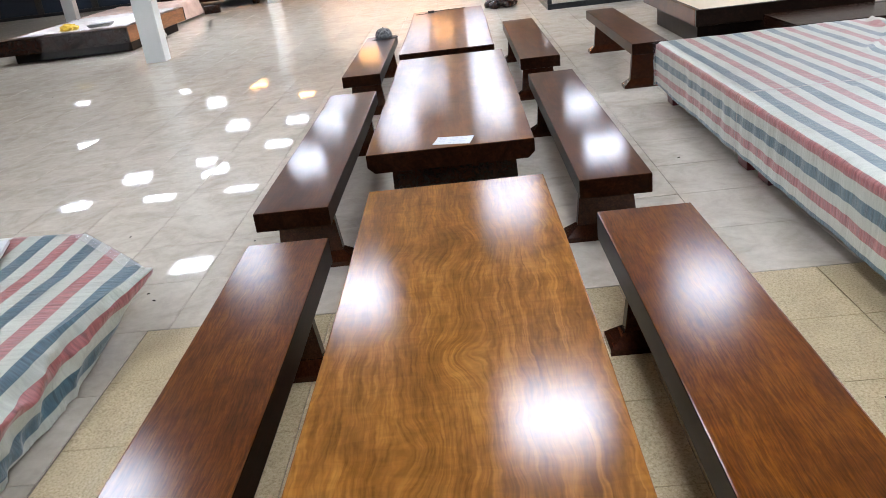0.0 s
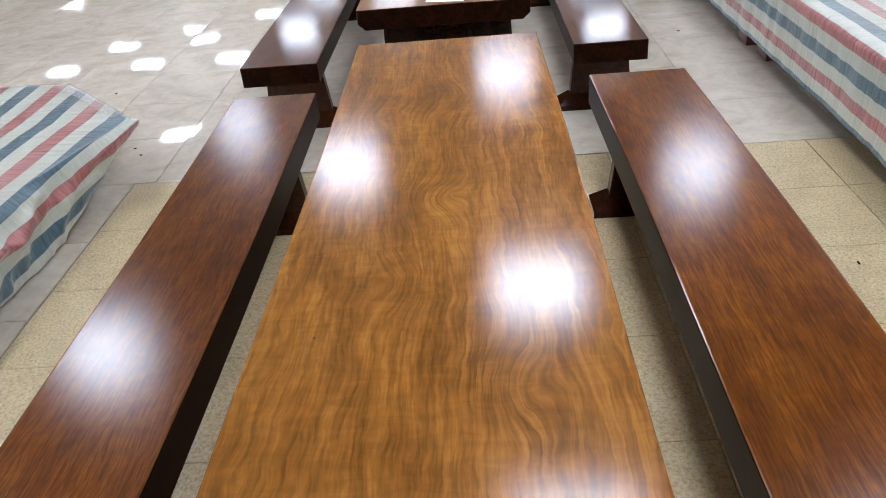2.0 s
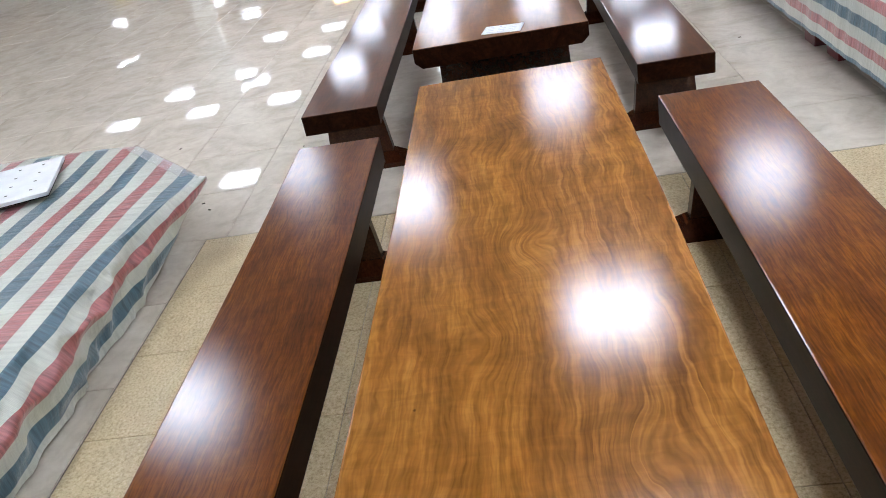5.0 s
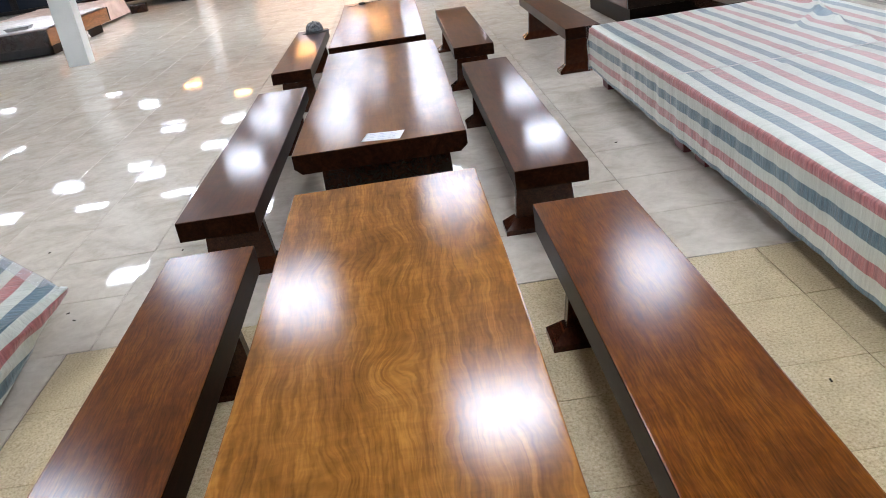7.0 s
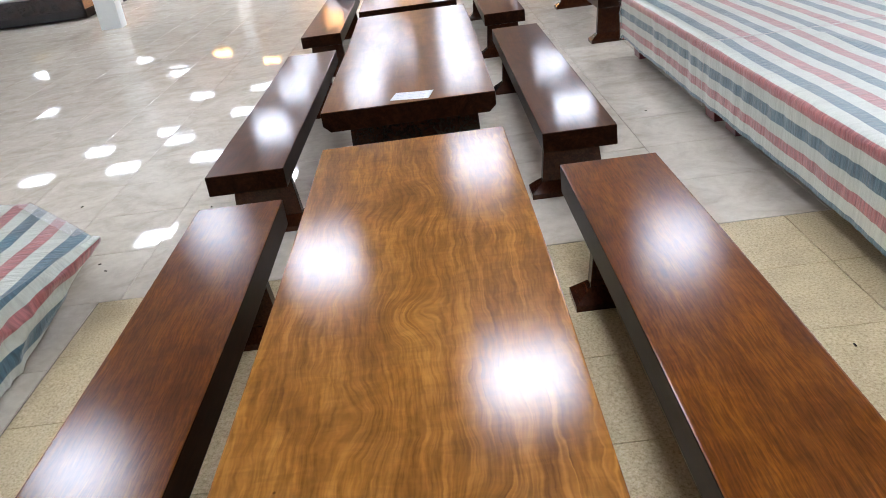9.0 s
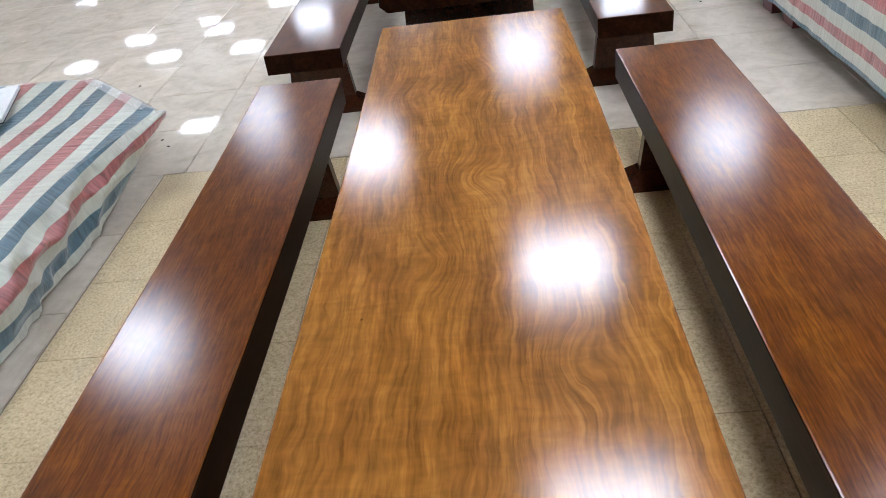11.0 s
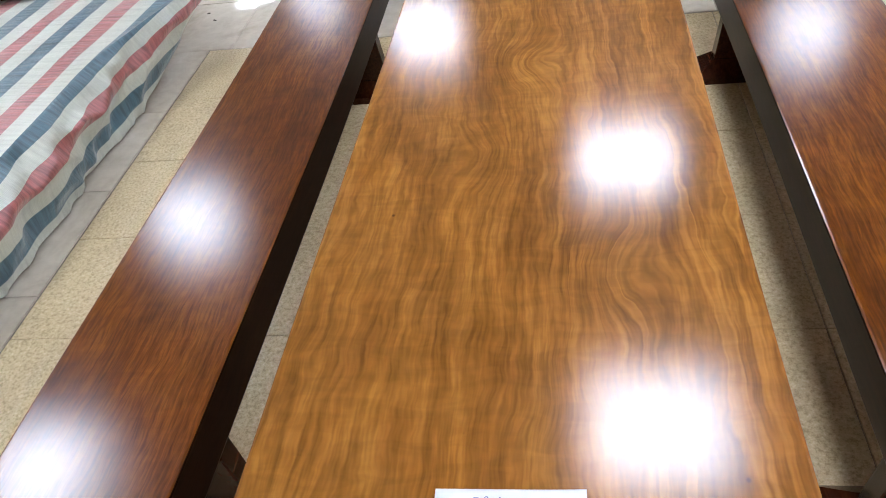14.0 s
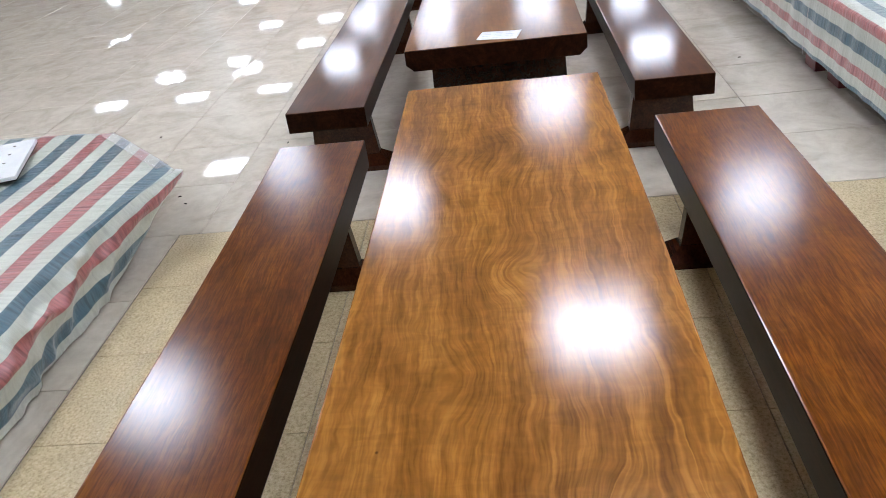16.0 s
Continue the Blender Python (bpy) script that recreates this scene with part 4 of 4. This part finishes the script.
# carved stand beyond the far table
stand = thing("carved_stand", "dark brown carved root stand on the floor", "stand", pose(0.92, 12.75, 0))
part("pedestal", lathe([(0.20, 0.04), (0.22, 0.10), (0.17, 0.16), (0.13, 0.30), (0.16, 0.46), (0.24, 0.56), (0.26, 0.62)], 24), DARK_WOOD, stand, smooth=True)
for k in range(5):
    a = 2 * math.pi * k / 5 + 0.3
    bm = bmesh.new()
    bmesh.ops.create_icosphere(bm, subdivisions=2, radius=1.0)
    for v in bm.verts:
        q = 1 + 0.25 * noise.noise(v.co * 2 + Vector((k, 0, 0)))
        v.co = Vector((0.24 * math.cos(a) + v.co.x * 0.12 * q, 0.24 * math.sin(a) + v.co.y * 0.12 * q, max(0.0, 0.06 + v.co.z * 0.09 * q)))
    part("foot", bm, DARK_WOOD, stand, smooth=True)

# glazed corner with dark frames
glazed = thing("glass_partition", "glass partition corner with dark aluminium frames", "partition")
for b in ((1.70, 11.38, 0.0, 4.98, 11.46, 0.10), (1.70, 11.38, 2.4, 4.98, 11.46, 2.48), (1.70, 11.462, 0.0, 1.78, 13.6, 0.10), (1.70, 11.462, 2.4, 1.78, 13.6, 2.48)):
    part("rail", box(bmesh.new(), *b, bevel=0.006), ALU, glazed)
for x, y in ((1.70, 11.38), (2.78, 11.38), (3.86, 11.38), (4.90, 11.38), (1.70, 13.52)):
    part("post", box(bmesh.new(), x, y, 0.10, x + 0.08, y + 0.08, 2.4, bevel=0.006), ALU, glazed)
for b in ((1.79, 11.415, 0.10, 2.77, 11.423, 2.4), (2.87, 11.415, 0.10, 3.85, 11.423, 2.4), (3.95, 11.415, 0.10, 4.89, 11.423, 2.4), (1.735, 11.47, 0.10, 1.743, 13.51, 2.4)):
    part("pane", box(bmesh.new(), *b), CLEAR, glazed, "clear glass pane").visible_shadow = False

# specks of dirt
rs = random.Random(9)
for x, y in ((-1.42, 1.30), (-2.4, 1.62), (-1.9, 0.62), (-1.83, 0.52), (0.52, 0.95), (1.55, -0.98), (-6.1, 8.0), (1.6, 2.1)):
    c = thing("wood_chip", "tiny dark wood chip lying on the tiles", "chip", pose(x, y, 0.002, 0, 0, rs.uniform(0, 180)), "chips on the floor")
    part("sliver", prism(bmesh.new(), ring(-0.010, -0.004, 0.010, 0.004), ring(-0.007, -0.002, 0.008, 0.003), 0.0, 0.004), DARK_WOOD, c)

# ---- floor pieces ----
TX, TY, TS = -2.22, 0.155, 0.603      # joints of the polished tiles
BX, BY, BS = -1.73, 0.149, 0.5        # joints of the speckled tiles
setting("floor", box(bmesh.new(), X0, Y0, -0.1, X1, Y1 + 0.2, -0.006), GROUT, "showroom floor of polished grey and speckled beige tiles", "floor")
floor = bpy.data.objects["floor"]


def tile_mesh(name, size, material, bevel):
    me = bpy.data.meshes.new(name)
    bm = bmesh.new()
    h, g = size / 2, size / 2 - bevel
    prism(bm, ring(-h, -h, h, h), ring(-h, -h, h, h), -0.012, -bevel)
    bm.faces.remove([f for f in bm.faces if all(abs(v.co.z + bevel) < 1e-6 for v in f.verts)][0])
    lo = sorted([v for v in bm.verts if v.co.z > -bevel - 1e-6], key=lambda v: math.atan2(v.co.y, v.co.x))
    hi = [bm.verts.new((math.copysign(g, v.co.x), math.copysign(g, v.co.y), 0.0)) for v in lo]
    for k in range(4):
        bm.faces.new((lo[k], lo[(k + 1) % 4], hi[(k + 1) % 4], hi[k]))
    bm.faces.new(hi)
    bmesh.ops.recalc_face_normals(bm, faces=bm.faces)
    bm.to_mesh(me)
    bm.free()
    me.materials.append(material)
    return me


rng = random.Random(4)
marble_tile = tile_mesh("tile", TS - 0.003, MARBLE, 0.0012)
granite_tile = tile_mesh("speckled_tile", BS - 0.003, GRANITE, 0.0012)
rest = []
for i in range(-26, 14):
    for j in range(-12, 44):
        x, y = TX + (i + 0.5) * TS, TY + (j + 0.5) * TS
        if x - TS / 2 < X0 or x + TS / 2 > X1 + 0.3 or y + TS / 2 > Y1 + 0.3 or y < Y0:
            continue
        if j < 0 and i >= 0:
            continue
        tilt = (math.radians(rng.gauss(0, 0.10)), math.radians(rng.gauss(0, 0.10)), rng.choice((0, 2)) * math.pi / 2)
        if -8 <= i <= 5 and -3 <= j <= 15:
            ob = new("tile", marble_tile)
            ob.parent = floor
            ob.location, ob.rotation_euler = (x, y, 0), tilt
        else:
            rest.append((x, y, tilt))
verts, faces = [], []
src_v = [v.co.copy() for v in marble_tile.vertices]
src_f = [list(p.vertices) for p in marble_tile.polygons]
for x, y, tilt in rest:
    m = Matrix.Translation((x, y, 0)) @ Euler(tilt).to_matrix().to_4x4()
    n = len(verts)
    verts += [tuple(m @ v) for v in src_v]
    faces += [[n + k for k in f] for f in src_f]
me = bpy.data.meshes.new("far_tiles")
me.from_pydata(verts, [], faces)
me.materials.append(MARBLE)
cut_w = BX - TX - 0.010
cut_tile = bpy.data.meshes.new("cut_tile")
bm = bmesh.new()
prism(bm, ring(-cut_w / 2, -TS / 2 + 0.0015, cut_w / 2, TS / 2 - 0.0015), ring(-cut_w / 2 + 0.001, -TS / 2 + 0.0025, cut_w / 2 - 0.001, TS / 2 - 0.0025), -0.012, 0.0)
bmesh.ops.recalc_face_normals(bm, faces=bm.faces)
bm.to_mesh(cut_tile)
bm.free()
cut_tile.materials.append(MARBLE)
for j in range(-12, 0):
    ob = new("cut_tile", cut_tile)
    ob.parent = floor
    ob.location = ((TX + BX) / 2 - 0.003, TY + (j + 0.5) * TS, 0)
far = tagged(new("far_tiles", me), "polished tiles of the rest of the floor", kind="stuff")
far.parent = floor
for i in range(0, 15):
    for j in range(-15, 0):
        x, y = BX + (i + 0.5) * BS, BY + (j + 0.5) * BS
        ob = new("speckled_tile", granite_tile)
        ob.parent = floor
        ob.location = (x, y, 0)
        ob.rotation_euler = (math.radians(rng.gauss(0, 0.06)), math.radians(rng.gauss(0, 0.06)), rng.choice((0, 1, 2, 3)) * math.pi / 2)
